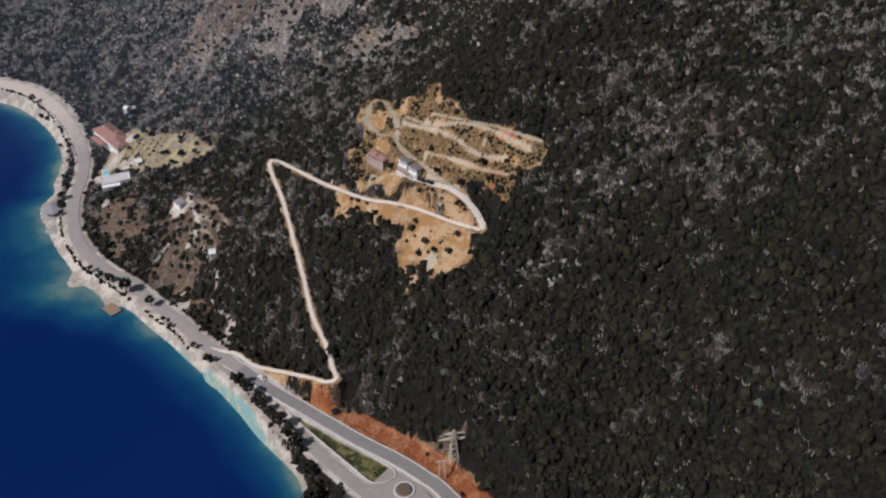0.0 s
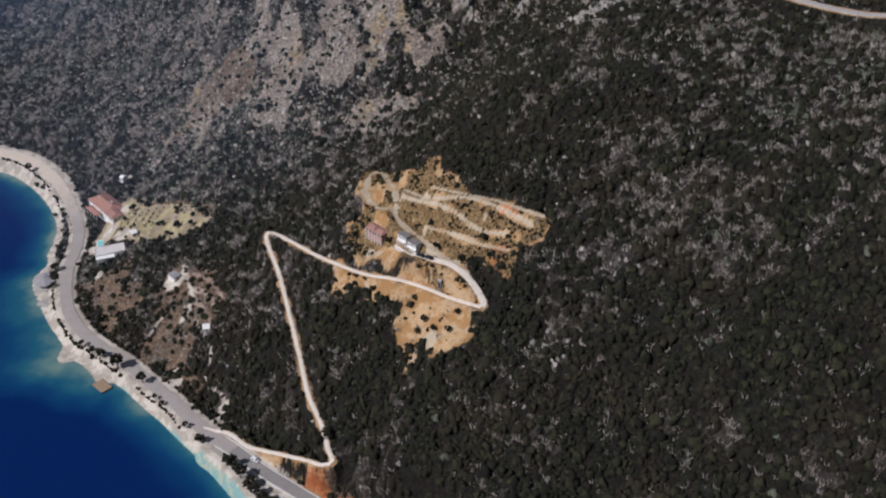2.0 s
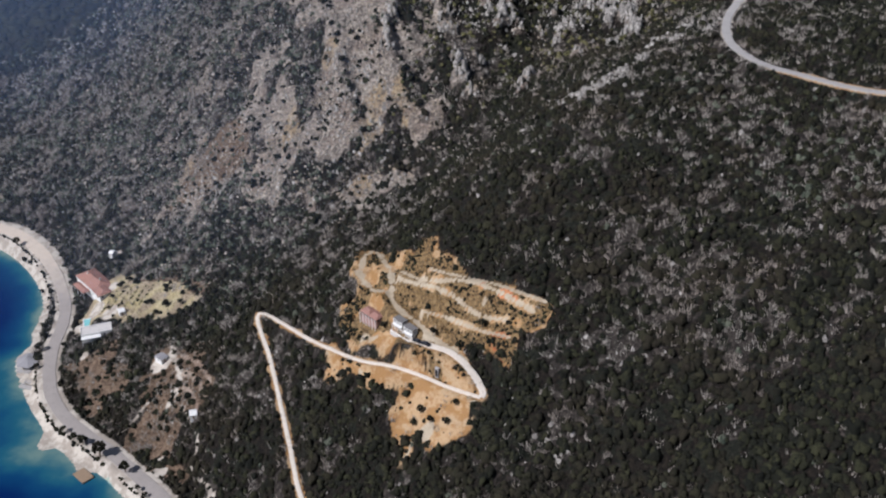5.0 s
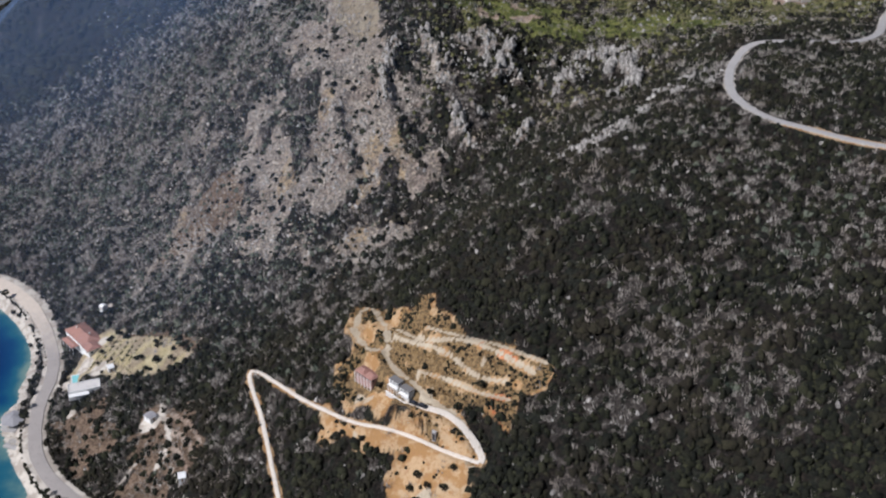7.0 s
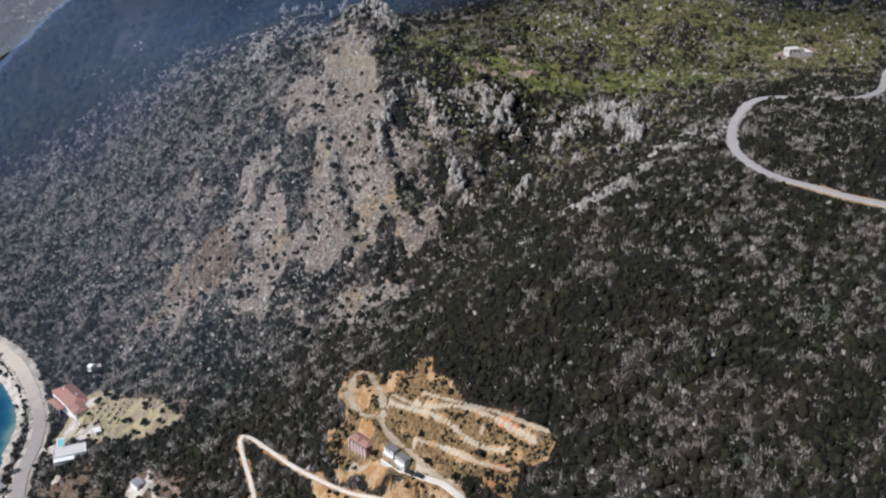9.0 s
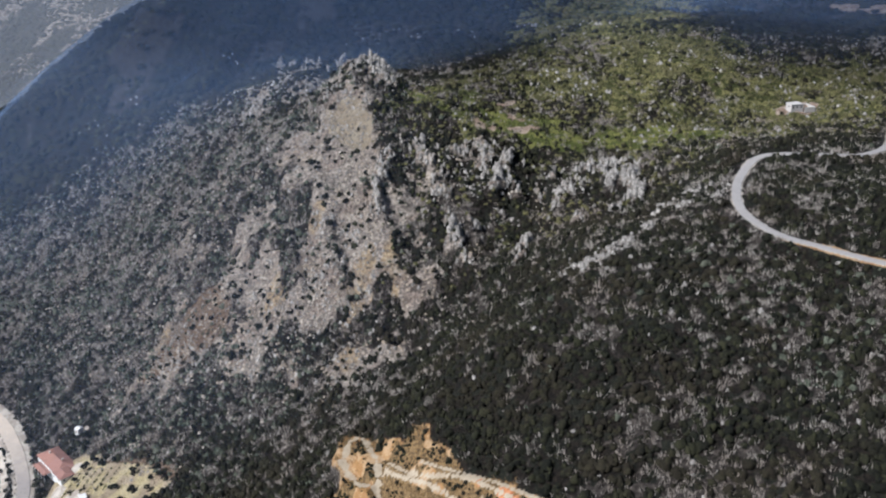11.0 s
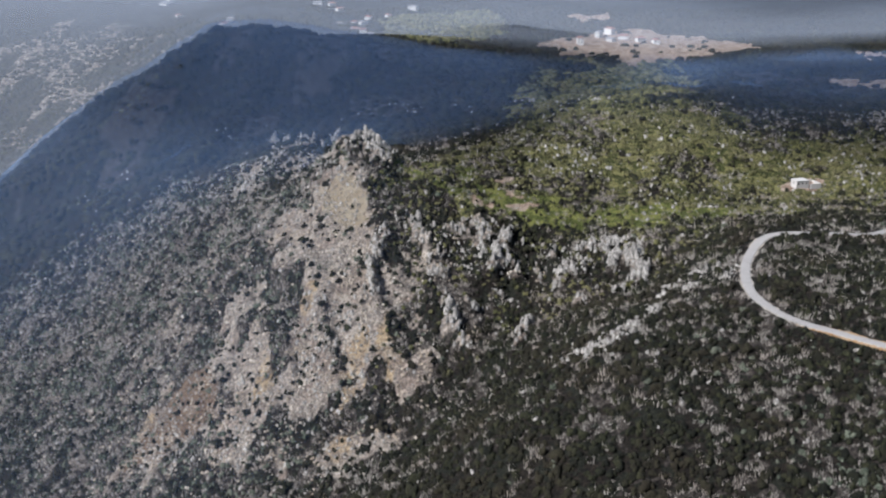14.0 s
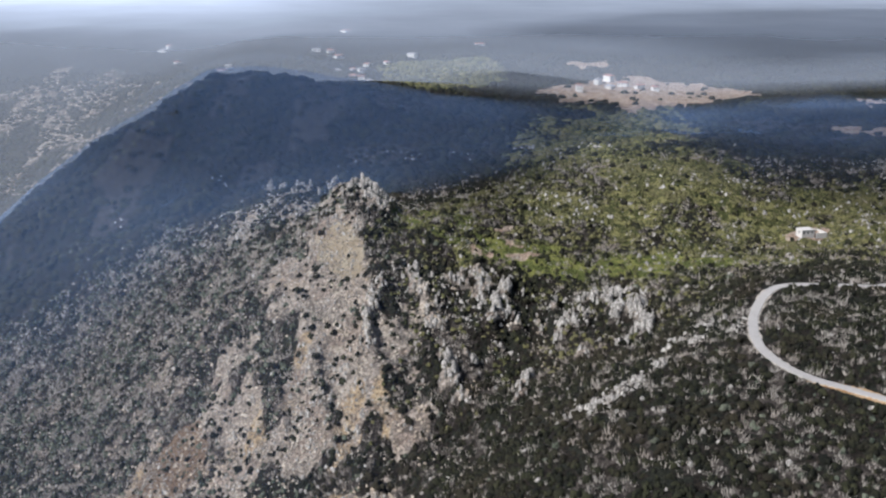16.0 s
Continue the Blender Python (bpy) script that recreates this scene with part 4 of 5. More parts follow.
# grey leafless bushes in the gaps and on the rock
x, y, r, rs = scatter_places((-400, 215), (345, 800), 1.5, 14)
ok = in_sight(x, y) & clear_of_ways(x, y)
x, y, r = x[ok], y[ok], r[ok]
z = ground(x, y)
k = kinds(x, y, z)
want = np.maximum.reduce([(0.44 + 0.3 * patch(x, y, SAGE_SLOPE, 45, 40)) * smooth(0.10, 0.6, k["dry"]), 0.6 * patch(x, y, DRY_RIGHT, 8, 12) * smooth(0.36, 0.5, fbm(x, y, 8, 3)), 0.3 * k["rock"], 0.05 * patch(x, y, SAGE_SLOPE, 45, 40), 0.02 * (1 - patch(x, y, DARK_WOOD, 14, 14))]) * (1 - 0.9 * k["soil"]) * (1 - k["straw"]) * (1 - k["sand"]) * (1 - 0.8 * k["red"]) * (1 - 0.8 * k["grass"])
take = r < want
x, y, z = x[take], y[take], z[take]
size = 0.6 + 0.7 * rs.rand(len(x))
scatter("dry_scrub", TWIGS, np.stack([x, y, z], 1), size * 1.45, size * np.where(k["rock"][take] > 0.5, 1.0, 2.0), LEAF_DRY, "grey leafless dry bushes among the evergreen scrub", "scrub", 22, True)

# larger crowns on the far hill and plain
x, y, r, rs = scatter_places((-700, 790), (700, 1500), 5.4, 12)
ok = in_sight(x, y) & clear_of_ways(x, y, 2.0)
x, y, r = x[ok], y[ok], r[ok]
z = ground(x, y)
k = kinds(x, y, z)
take = r > np.maximum(0.15 + 0.2 * smooth(0.45, 0.6, fbm(x, y, 40, 3)), np.maximum.reduce([0.98 * k["tilled"], 0.6 * k["grass"], 0.9 * k["rock"], 1.3 * k["dry"]]))
x, y, z = x[take], y[take], z[take]
size = 1.5 + 1.6 * rs.rand(len(x))
green = k["grass"][take] > 0.42
scatter("far_meadow_scrub", CROWNS, np.stack([x, y, z], 1)[green], size[green] * 1.3, size[green], LEAF_FRESH, "yellow-green bushes on the distant meadow", "scrub", 30, True)
x, y, z, size = x[~green], y[~green], z[~green], size[~green]
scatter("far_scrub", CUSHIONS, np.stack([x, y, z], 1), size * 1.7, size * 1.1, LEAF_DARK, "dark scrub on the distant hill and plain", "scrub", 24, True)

# limestone on the spur, the cliffs and among the scrub
x, y, r, rs = scatter_places((-400, 300), (345, 860), 1.75, 13)
ok = in_sight(x, y) & clear_of_ways(x, y)
x, y, r = x[ok], y[ok], r[ok]
z = ground(x, y)
k = kinds(x, y, z)
cliff = patch(x, y, CLIFFS, 6, 9) * (0.25 + 0.75 * smooth(0.36, 0.48, fbm(x, y, 26, 3)))
want = np.maximum.reduce([(0.10 + 0.4 * smooth(0.48, 0.60, fbm(x * 0.7 + y * 0.6, y * 0.5 - x * 0.4, 18, 3))) * k["rock"], 0.32 * cliff, 0.9 * on_ribs(x, y), 0.30 * patch(x, y, CREST_ROCKS, 8, 12) * smooth(0.42, 0.56, fbm(x + 3, y, 15, 3)), 0.16 * k["grass"] * smooth(0.50, 0.62, fbm(x + 71, y, 28, 3)), 0.08 * k["dry"], 0.8 * patch(x, y, PALE_STONES, 3, 5) * smooth(0.40, 0.56, fbm(x + 5, y, 8, 3)), 0.006 + 0 * x]) * (1 - k["soil"]) * (1 - k["sand"]) * (1 - k["red"])
take = r < want
cliff = np.maximum.reduce([0.5 * cliff, on_ribs(x, y), 0.3 * patch(x, y, CREST_ROCKS, 8, 12)])
x, y, z, cliff = x[take], y[take], z[take], cliff[take]
size = (0.35 + 0.95 * rs.rand(len(x)) ** 2) * (0.7 + 0.8 * fbm(x, y, 18, 2)) * (1 + 0.5 * patch(x, y, PALE_STONES, 3, 5) + 0.25 * patch(x, y, MEADOW, 20, 20))
scatter("rocks", CRAGS, np.stack([x, y, z], 1), size * (1.1 + 0.7 * cliff), size * (0.9 + cliff * (0.8 + 2.6 * rs.rand(len(x)) ** 1.8)), LIMESTONE, "pale grey limestone outcrops and boulders", "rock", 25, True)

# pale thorn cushions that give the spur its grain
x, y, r, rs = scatter_places((-345, 480), (60, 790), 1.35, 16)
ok = in_sight(x, y)
x, y, r = x[ok], y[ok], r[ok]
z = ground(x, y)
k = kinds(x, y, z)
want = np.maximum(0.6 * k["rock"], 0.05 * patch(x, y, SAGE_SLOPE, 45, 40)) * (1 - 0.7 * k["gold"]) * (1 - k["sand"]) * (0.25 + 1.3 * smooth(0.38, 0.6, fbm(x, y, 9, 3)))
take = r < want
x, y, z = x[take], y[take], z[take]
size = 0.42 + 0.6 * rs.rand(len(x)) ** 1.6
scatter("thorn_scrub", CUSHIONS, np.stack([x, y, z], 1), size, size * 0.95, LEAF_PALE, "pale grey-brown thorn cushions on the rocky spur", "scrub", 28, True)

# big round evergreen shrubs standing apart on the bare spur
x, y, r, rs = scatter_places((-200, 480), (60, 680), 4.6, 18)
k = kinds(x, y, ground(x, y))
want = smooth(0.35, 0.7, k["rock"]) * (1 - 0.9 * k["pale"]) * (0.10 + 0.55 * smooth(0.50, 0.60, fbm(x * 0.6 + y * 0.5, y - x * 0.3, 26, 3))) * (1 - 0.5 * k["gold"])
take = r < want
x, y = x[take], y[take]
size = 1.2 + 1.1 * rs.rand(len(x)) ** 1.3
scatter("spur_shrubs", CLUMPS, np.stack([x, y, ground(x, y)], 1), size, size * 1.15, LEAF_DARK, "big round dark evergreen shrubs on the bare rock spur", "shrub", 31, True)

# dark shrubs in rows below the terraces
x, y, r, rs = scatter_places((-50, 335), (50, 455), 1.2, 17)
ok = clear_of_ways(x, y, 0.9)
x, y, r = x[ok], y[ok], r[ok]
k = kinds(x, y, ground(x, y))
want = patch(x, y, CLEARING_UPPER, 2, 3) * (0.06 + 0.9 * k["olive"] * smooth(0.34, 0.5, fbm(x, y, 7, 2))) + 0.10 * patch(x, y, CLEARING_LOWER, 2, 3) * smooth(0.5, 0.6, fbm(x, y, 8, 2))
take = r < want * (1 - 0.8 * k["pale"])
x, y = x[take], y[take]
size = 0.35 + 0.6 * rs.rand(len(x)) ** 1.5
scatter("terrace_scrub", CROWNS, np.stack([x, y, ground(x, y)], 1), size, size * 1.2, LEAF_DARK, "dark shrubs growing in rows on the terraces", "scrub", 29, True)

# ochre grass and thorn on the terraces
x, y, r, rs = scatter_places((-50, 335), (50, 455), 0.8, 15)
ok = clear_of_ways(x, y, 0.6)
x, y, r = x[ok], y[ok], r[ok]
z = ground(x, y)
k = kinds(x, y, z)
want = patch(x, y, CLEARING_UPPER, 2, 3) * (0.2 + 0.6 * smooth(0.42, 0.6, fbm(x, y, 16, 3)) + 0.35 * k["olive"]) * (1 - 0.9 * k["sand"]) * (1 - 0.9 * k["pale"])
take = r < want
x, y, z = x[take], y[take], z[take]
size = 0.3 + 0.45 * rs.rand(len(x))
scatter("dry_grass", TUFTS, np.stack([x, y, z], 1), size, size * 1.1, OCHRE, "ochre tufts of dry grass on the terraced clearing", "grass", 26, True)

# ---- things ----


def build_plain(a, b, size=0.8):
    def build(k, bsdf):
        colour = k.mix(k.noise(size, 4, 0.6), a, b)
        k.put(bsdf.inputs["Base Color"], k.mix(k.ramp(k.noise(size * 5, 4), 0.55, 0.8), colour, tuple(0.72 * v for v in a)))
        k.bump(bsdf, k.noise(size * 0.4, 3), 0.3, 0.03)
    return build


def build_tiles(k, bsdf):
    n = k.nt.nodes.new("ShaderNodeTexCoord").outputs["Object"]
    wave = k.nt.nodes.new("ShaderNodeTexWave")
    wave.inputs["Scale"].default_value, wave.inputs["Distortion"].default_value = 1.4, 0.6
    k.nt.links.new(n, wave.inputs["Vector"])
    colour = k.mix(k.noise(1.4, 4, 0.7), (0.27, 0.14, 0.11), (0.38, 0.215, 0.175))
    k.put(bsdf.inputs["Base Color"], k.mix(k.ramp(k.noise(5, 4), 0.5, 0.75), colour, (0.23, 0.135, 0.115)))
    k.bump(bsdf, wave.outputs["Fac"], 0.5, 0.08)


WHITEWASH = material("whitewashed_wall", build_plain((0.66, 0.65, 0.62), (0.80, 0.79, 0.76)))
PLASTER = material("pale_plaster", build_plain((0.50, 0.47, 0.44), (0.62, 0.59, 0.55)))
PINK = material("pink_render", build_plain((0.42, 0.27, 0.235), (0.52, 0.35, 0.31)))
CONCRETE = material("weathered_concrete", build_plain((0.30, 0.285, 0.27), (0.44, 0.42, 0.40)))
ROOF_TILES = material("terracotta_tiles", build_tiles, 0.9)
GREY_ROOF = material("grey_roofing", build_plain((0.22, 0.21, 0.22), (0.33, 0.32, 0.32)))
TIMBER = material("weathered_timber", build_plain((0.20, 0.14, 0.09), (0.34, 0.25, 0.17), 0.4))
PALE_TIMBER = material("bleached_timber", build_plain((0.45, 0.39, 0.31), (0.60, 0.53, 0.43), 0.4))
BARK = material("bark", build_plain((0.09, 0.065, 0.045), (0.16, 0.12, 0.09), 0.3))
POOL = material("pool_water", build_plain((0.20, 0.50, 0.50), (0.27, 0.57, 0.56), 2.0), 0.08)
RUBBER = material("black_rubber", build_plain((0.012, 0.012, 0.012), (0.03, 0.03, 0.03)))


def build_glass(k, bsdf):
    k.put(bsdf.inputs["Base Color"], (0.02, 0.025, 0.03))
    bsdf.inputs["Roughness"].default_value = 0.3
    bsdf.inputs["Specular IOR Level"].default_value = 0.3


GLASS = material("dark_window_glass", build_glass, 0.3)
BITUMEN = material("dark_roofing_felt", build_plain((0.13, 0.125, 0.12), (0.19, 0.18, 0.175)))


def car_paint(name, colour):
    def build(k, bsdf):
        k.put(bsdf.inputs["Base Color"], k.mix(k.noise(3, 3), colour, tuple(0.85 * v for v in colour)))
        bsdf.inputs["Coat Weight"].default_value = 0.6
    return material(name, build, 0.35)


WHITE_PAINT, DARK_PAINT = car_paint("white_car_paint", (0.75, 0.75, 0.74)), car_paint("dark_car_paint", (0.03, 0.032, 0.04))


def part(name, bm, mat, parent, label="", smooth_faces=False):
    """Links a bmesh as one mesh object under a thing or a part."""
    me = bpy.data.meshes.new(name)
    bmesh.ops.recalc_face_normals(bm, faces=bm.faces)
    bm.to_mesh(me)
    bm.free()
    if smooth_faces:
        me.polygons.foreach_set("use_smooth", np.ones(len(me.polygons), bool))
    me.materials.append(mat)
    ob = new(name, me)
    ob.parent = parent
    if label:
        ob["label"] = label
    return ob


def thing(name, x, y, turn, label, category, group="", z=None, sink=0.0):
    ob = new(name)
    ob.matrix_world = pose(x, y, (ground_at(x, y) if z is None else z) - sink, 0, 0, turn)
    return tagged(ob, label, category, group)


def add_box(bm, x0, y0, z0, x1, y1, z1, bevel=0.0):
    m = Matrix.Translation(((x0 + x1) / 2, (y0 + y1) / 2, (z0 + z1) / 2)) @ Matrix.Diagonal((x1 - x0, y1 - y0, z1 - z0, 1))
    v = bmesh.ops.create_cube(bm, size=1.0, matrix=m)["verts"]
    if bevel:
        edges = list({e for w in v for e in w.link_edges})
        bmesh.ops.bevel(bm, geom=edges, offset=bevel, segments=1, affect="EDGES")


def box(*size, bevel=0.0):
    bm = bmesh.new()
    add_box(bm, *size, bevel=bevel)
    return bm


def add_rod(bm, a, b, r, sides=6, taper=1.0):
    a, b = Vector(a), Vector(b)
    m = Matrix.Translation((a + b) / 2) @ (b - a).to_track_quat("Z", "Y").to_matrix().to_4x4()
    bmesh.ops.create_cone(bm, cap_ends=True, segments=sides, radius1=r, radius2=r * taper, depth=(b - a).length, matrix=m)


def rod(a, b, r, sides=6, taper=1.0):
    bm = bmesh.new()
    add_rod(bm, a, b, r, sides, taper)
    return bm


def hip_roof(x0, y0, x1, y1, z, rise, hip, eave=0.5, thick=0.18):
    """A solid hipped roof with eaves, its ridge along x."""
    bm = bmesh.new()
    x0, y0, x1, y1 = x0 - eave, y0 - eave, x1 + eave, y1 + eave
    ym = (y0 + y1) / 2
    lo = [bm.verts.new(p) for p in ((x0, y0, z), (x1, y0, z), (x1, y1, z), (x0, y1, z))]
    up = [bm.verts.new((v.co.x, v.co.y, z + thick)) for v in lo]
    a, b = bm.verts.new((x0 + hip, ym, z + rise)), bm.verts.new((x1 - hip, ym, z + rise))
    bm.faces.new(lo[::-1])
    for i in range(4):
        j = (i + 1) % 4
        bm.faces.new((lo[i], lo[j], up[j], up[i]))
    bm.faces.new((up[0], up[1], b, a))
    bm.faces.new((up[2], up[3], a, b))
    bm.faces.new((up[1], up[2], b))
    bm.faces.new((up[3], up[0], a))
    return bm


def storeys(parent, x0, y0, x1, y1, base, floors, high, columns, sides, mat, window=(1.1, 1.3), deep=0.22, base_z=-1.5):
    """Outer walls with real openings: a set-back core, piers and bands before it, and a pane in each opening."""
    bm = bmesh.new()
    top = base + floors * high
    add_box(bm, x0 + deep, y0 + deep, base_z, x1 - deep, y1 - deep, top)
    add_box(bm, x0, y0, base_z, x1, y1, base)
    panes = []
    ww, wh = window
    for side in "south north west east".split():
        count = columns[0] if side in ("south", "north") else columns[1]
        if side not in sides:
            count = 0
        length = (x1 - x0) if side in ("south", "north") else (y1 - y0)
        edges = [0.0]
        for i in range(count):
            c = length * (i + 0.5) / count
            edges += [c - ww / 2, c + ww / 2]
        edges.append(length)

        def skin(u0, u1, z0, z1, d0, d1):
            if side == "south":
                return x0 + u0, y0 + d0, z0, x0 + u1, y0 + d1, z1
            if side == "north":
                return x0 + u0, y1 - d1, z0, x0 + u1, y1 - d0, z1
            if side == "west":
                return x0 + d0, y0 + u0 + 0.003, z0, x0 + d1, y0 + u1 - 0.003, z1
            return x1 - d1, y0 + u0 + 0.003, z0, x1 - d0, y0 + u1 - 0.003, z1

        for f in range(floors):
            z0 = base + f * high
            sill = z0 + (high - wh) * 0.5
            for i in range(0, len(edges), 2):
                add_box(bm, *skin(edges[i], edges[i + 1], sill, sill + wh, 0, deep))
            add_box(bm, *skin(0, length, z0, sill, 0, deep))
            add_box(bm, *skin(0, length, sill + wh, z0 + high, 0, deep))
            for i in range(1, len(edges) - 1, 2):
                panes.append(skin(edges[i] + 0.02, edges[i + 1] - 0.02, sill + 0.02, sill + wh - 0.02, deep - 0.05, deep - 0.005))
    part("wall", bm, mat, parent)
    for p in panes:
        part("window", box(*p), GLASS, parent, "dark recessed window")


def chimney(parent, x, y, z0, z1):
    bm = box(x - 0.35, y - 0.35, z0, x + 0.35, y + 0.35, z1)
    add_box(bm, x - 0.45, y - 0.45, z1, x + 0.45, y + 0.45, z1 + 0.12)
    part("chimney", bm, PLASTER, parent)


# the red-roofed house by the coast road
house = thing("house", -200.5, 529, -47, "large house with a hipped terracotta roof beside the coast road", "house")
storeys(house, -12, -5.5, 12, 5.5, 0.5, 2, 2.8, (7, 3), ("south", "north", "west", "east"), WHITEWASH)
part("roof", hip_roof(-12, -5.5, 12, 5.5, 6.1, 2.6, 5.0), ROOF_TILES, house, "faded terracotta hipped roof")
part("porch_roof", hip_roof(-9, -9.5, 4, -5.6, 3.2, 0.9, 2.0, 0.3), ROOF_TILES, house)
for px in (-8.6, -4.4, -0.4, 3.6):
    part("porch_post", rod((px, -9.3, -1.0), (px, -9.3, 3.2), 0.14), WHITEWASH, house)
part("door", box(-0.6, -5.58, 0.5, 0.6, -5.45, 2.7, bevel=0.02), TIMBER, house, "brown wooden door")
chimney(house, 5, 1.2, 6.5, 9.3)
chimney(house, -6, -1.0, 6.5, 9.1)
annex = thing("house", -192.5, 516, -47, "small annex with a terracotta hipped roof beside the garden", "house")
storeys(annex, -4.5, -3.5, 4.5, 3.5, 0.4, 1, 2.8, (3, 2), ("south", "west", "east"), WHITEWASH)
part("roof", hip_roof(-4.5, -3.5, 4.5, 3.5, 3.2, 1.5, 2.6), ROOF_TILES, annex, "faded terracotta hipped roof")
part("door", box(1.1, -3.58, 0.4, 2.0, -3.45, 2.5, bevel=0.02), TIMBER, annex)

# the long white flat-roofed building and its pool
long_house = thing("flat_roofed_building", -186, 482, 20, "long white flat-roofed building with a parapet beside the pool", "building")
storeys(long_house, -8, -4, 8, 4, 0.4, 1, 3.0, (6, 2), ("south", "north", "west"), WHITEWASH, (1.3, 1.2))
part("roof", box(-7.75, -3.75, 3.4, 7.75, 3.75, 3.52), PLASTER, long_house)
bm = bmesh.new()
for r in ((-8, -4, 8, -3.75), (-8, 3.75, 8, 4), (-8, -3.75, -7.75, 3.75), (7.75, -3.75, 8, 3.75)):
    add_box(bm, r[0], r[1], 3.4, r[2], r[3], 3.9)
part("parapet", bm, WHITEWASH, long_house)
part("canopy", box(-8, -7.2, 2.6, 2, -4.1, 2.75, bevel=0.03), WHITEWASH, long_house)
for px in (-7.8, -3.0, 1.8):
    part("canopy_post", rod((px, -7.0, -1.5), (px, -7.0, 2.6), 0.1), WHITEWASH, long_house)
pool = thing("swimming_pool", -195.5, 497, 20, "small turquoise swimming pool with a white stone rim", "pool")
bm = bmesh.new()
for r in ((-3.2, -5.2, 3.2, -4.6), (-3.2, 4.6, 3.2, 5.2), (-3.2, -4.6, -2.6, 4.6), (2.6, -4.6, 3.2, 4.6)):
    add_box(bm, r[0], r[1], -1.5, r[2], r[3], 0.45, bevel=0.04)
part("rim", bm, WHITEWASH, pool)
part("basin_water", box(-2.6, -4.6, -1.5, 2.6, 4.6, 0.25), POOL, pool, "clear turquoise water")


def hut(x, y, turn, w, l, label, wall=WHITEWASH, roof=WHITEWASH, h=2.3):
    ob = thing("hut", x, y, turn, label, "hut", "small white huts")
    storeys(ob, -w / 2, -l / 2, w / 2, l / 2, 0.1, 1, h, (1, 1), ("west", "east"), wall, (0.8, 0.8), 0.15)
    part("roof", hip_roof(-w / 2, -l / 2, w / 2, l / 2, h + 0.1, 0.9, 0.02, 0.25, 0.12), roof, ob)
    part("door", box(-0.42, -l / 2 - 0.05, 0.1, 0.42, -l / 2 + 0.02, 2.0, bevel=0.02), TIMBER, ob)
    return ob


hut(-174.5, 492.5, 30, 3.0, 4.0, "small white hut at the edge of the garden")
hut(-116, 404, 15, 3.2, 4.2, "small white hut on the reddish slope")
hut(-196, 552, -30, 2.6, 3.4, "small white shed above the red-roofed house")
hut(-142, 449, 50, 4.0, 5.5, "white-walled cottage with a grey roof in a yard", WHITEWASH, GREY_ROOF)

# the building site on the slope
SITE_Z = ROAD_Z["track_pad"][-1] + 0.3


def site_block(along, drop, floors, label):
    """One unfinished white section with deep unglazed bays and a balcony slab, stepped down along the pad."""
    c, n = math.cos(radians(-46)), math.sin(radians(-46))
    ob = thing("apartment_block", -14.7 + along * c, 386.2 + along * n, -46, label, "building", "unfinished white sections", z=SITE_Z - drop)
    high = 2.4
    # dark panes in the unglazed bays stand in for their unlit inside
    storeys(ob, -2.7, -1.6, 2.7, 1.6, 0.3, floors, high, (3, 2), ("south", "west", "east"), WHITEWASH, (1.15, 1.8), 0.7, -4.0)
    top = 0.3 + floors * high
    part("roof_slab", box(-2.85, -1.75, top, 2.85, 1.75, top + 0.15, bevel=0.02), BITUMEN, ob, "dark felted flat roof")
    for f in range(1, floors):
        part("balcony_slab", box(-2.7, -2.5, 0.3 + f * high - 0.12, 2.7, -1.61, 0.3 + f * high, bevel=0.02), WHITEWASH, ob)
    for px in (-2.55, -0.85, 0.85, 2.55):
        part("column", box(px - 0.12, -2.48, -3.0, px + 0.12, -2.24, 0.3 + (floors - 1) * high - 0.13), WHITEWASH, ob)
    return ob


site_block(-3.2, 0.0, 2, "unfinished white two-storey section with dark unglazed bays")
site_block(3.2, 0.9, 2, "unfinished white section stepped down beside the gravel pad")
wall = thing("retaining_wall", -14.7, 386.2, -46, "pale concrete retaining wall below the unfinished sections", "wall", z=SITE_Z)
part("wall_face", box(-6.2, -3.4, -4.0, 5.6, -3.05, -0.5, bevel=0.03), PLASTER, wall)
part("coping", box(-6.3, -3.5, -0.5, 5.7, -2.95, -0.38, bevel=0.02), WHITEWASH, wall)
pink = thing("apartment_block", -29.5, 399.0, -46, "pinkish unfinished block with a tiled roof and white columns", "building", z=ground_at(-29.5, 399.5) + 0.6)
storeys(pink, -5.2, -2.3, 5.2, 2.3, 0.3, 1, 2.3, (6, 2), ("south", "west", "east"), PINK, (1.0, 1.3), 0.35, -3.5)
part("roof", hip_roof(-5.2, -2.3, -0.3, 2.3, 2.6, 1.3, 1.5, 0.3), ROOF_TILES, pink)
part("roof", hip_roof(0.3, -2.3, 5.2, 2.3, 2.6, 1.2, 1.5, 0.3), ROOF_TILES, pink)
for i in range(6):
    px = -5.0 + i * 2.0
    part("column", box(px - 0.12, -3.1, -3.0, px + 0.12, -2.85, 2.55), WHITEWASH, pink)
gate = thing("gate_pillar", -1.2, 363.8, -40, "dark narrow gate tower beside the gravel access track", "gate")
part("frame", box(-0.9, -0.5, -1.5, 0.9, 0.5, 4.0, bevel=0.05), GREY_ROOF, gate)
part("door", box(-0.6, -0.56, 0.0, 0.6, -0.48, 3.2, bevel=0.02), RUBBER, gate, "black metal door")
part("cap", box(-1.0, -0.6, 4.0, 1.0, 0.6, 4.2, bevel=0.03), CONCRETE, gate)


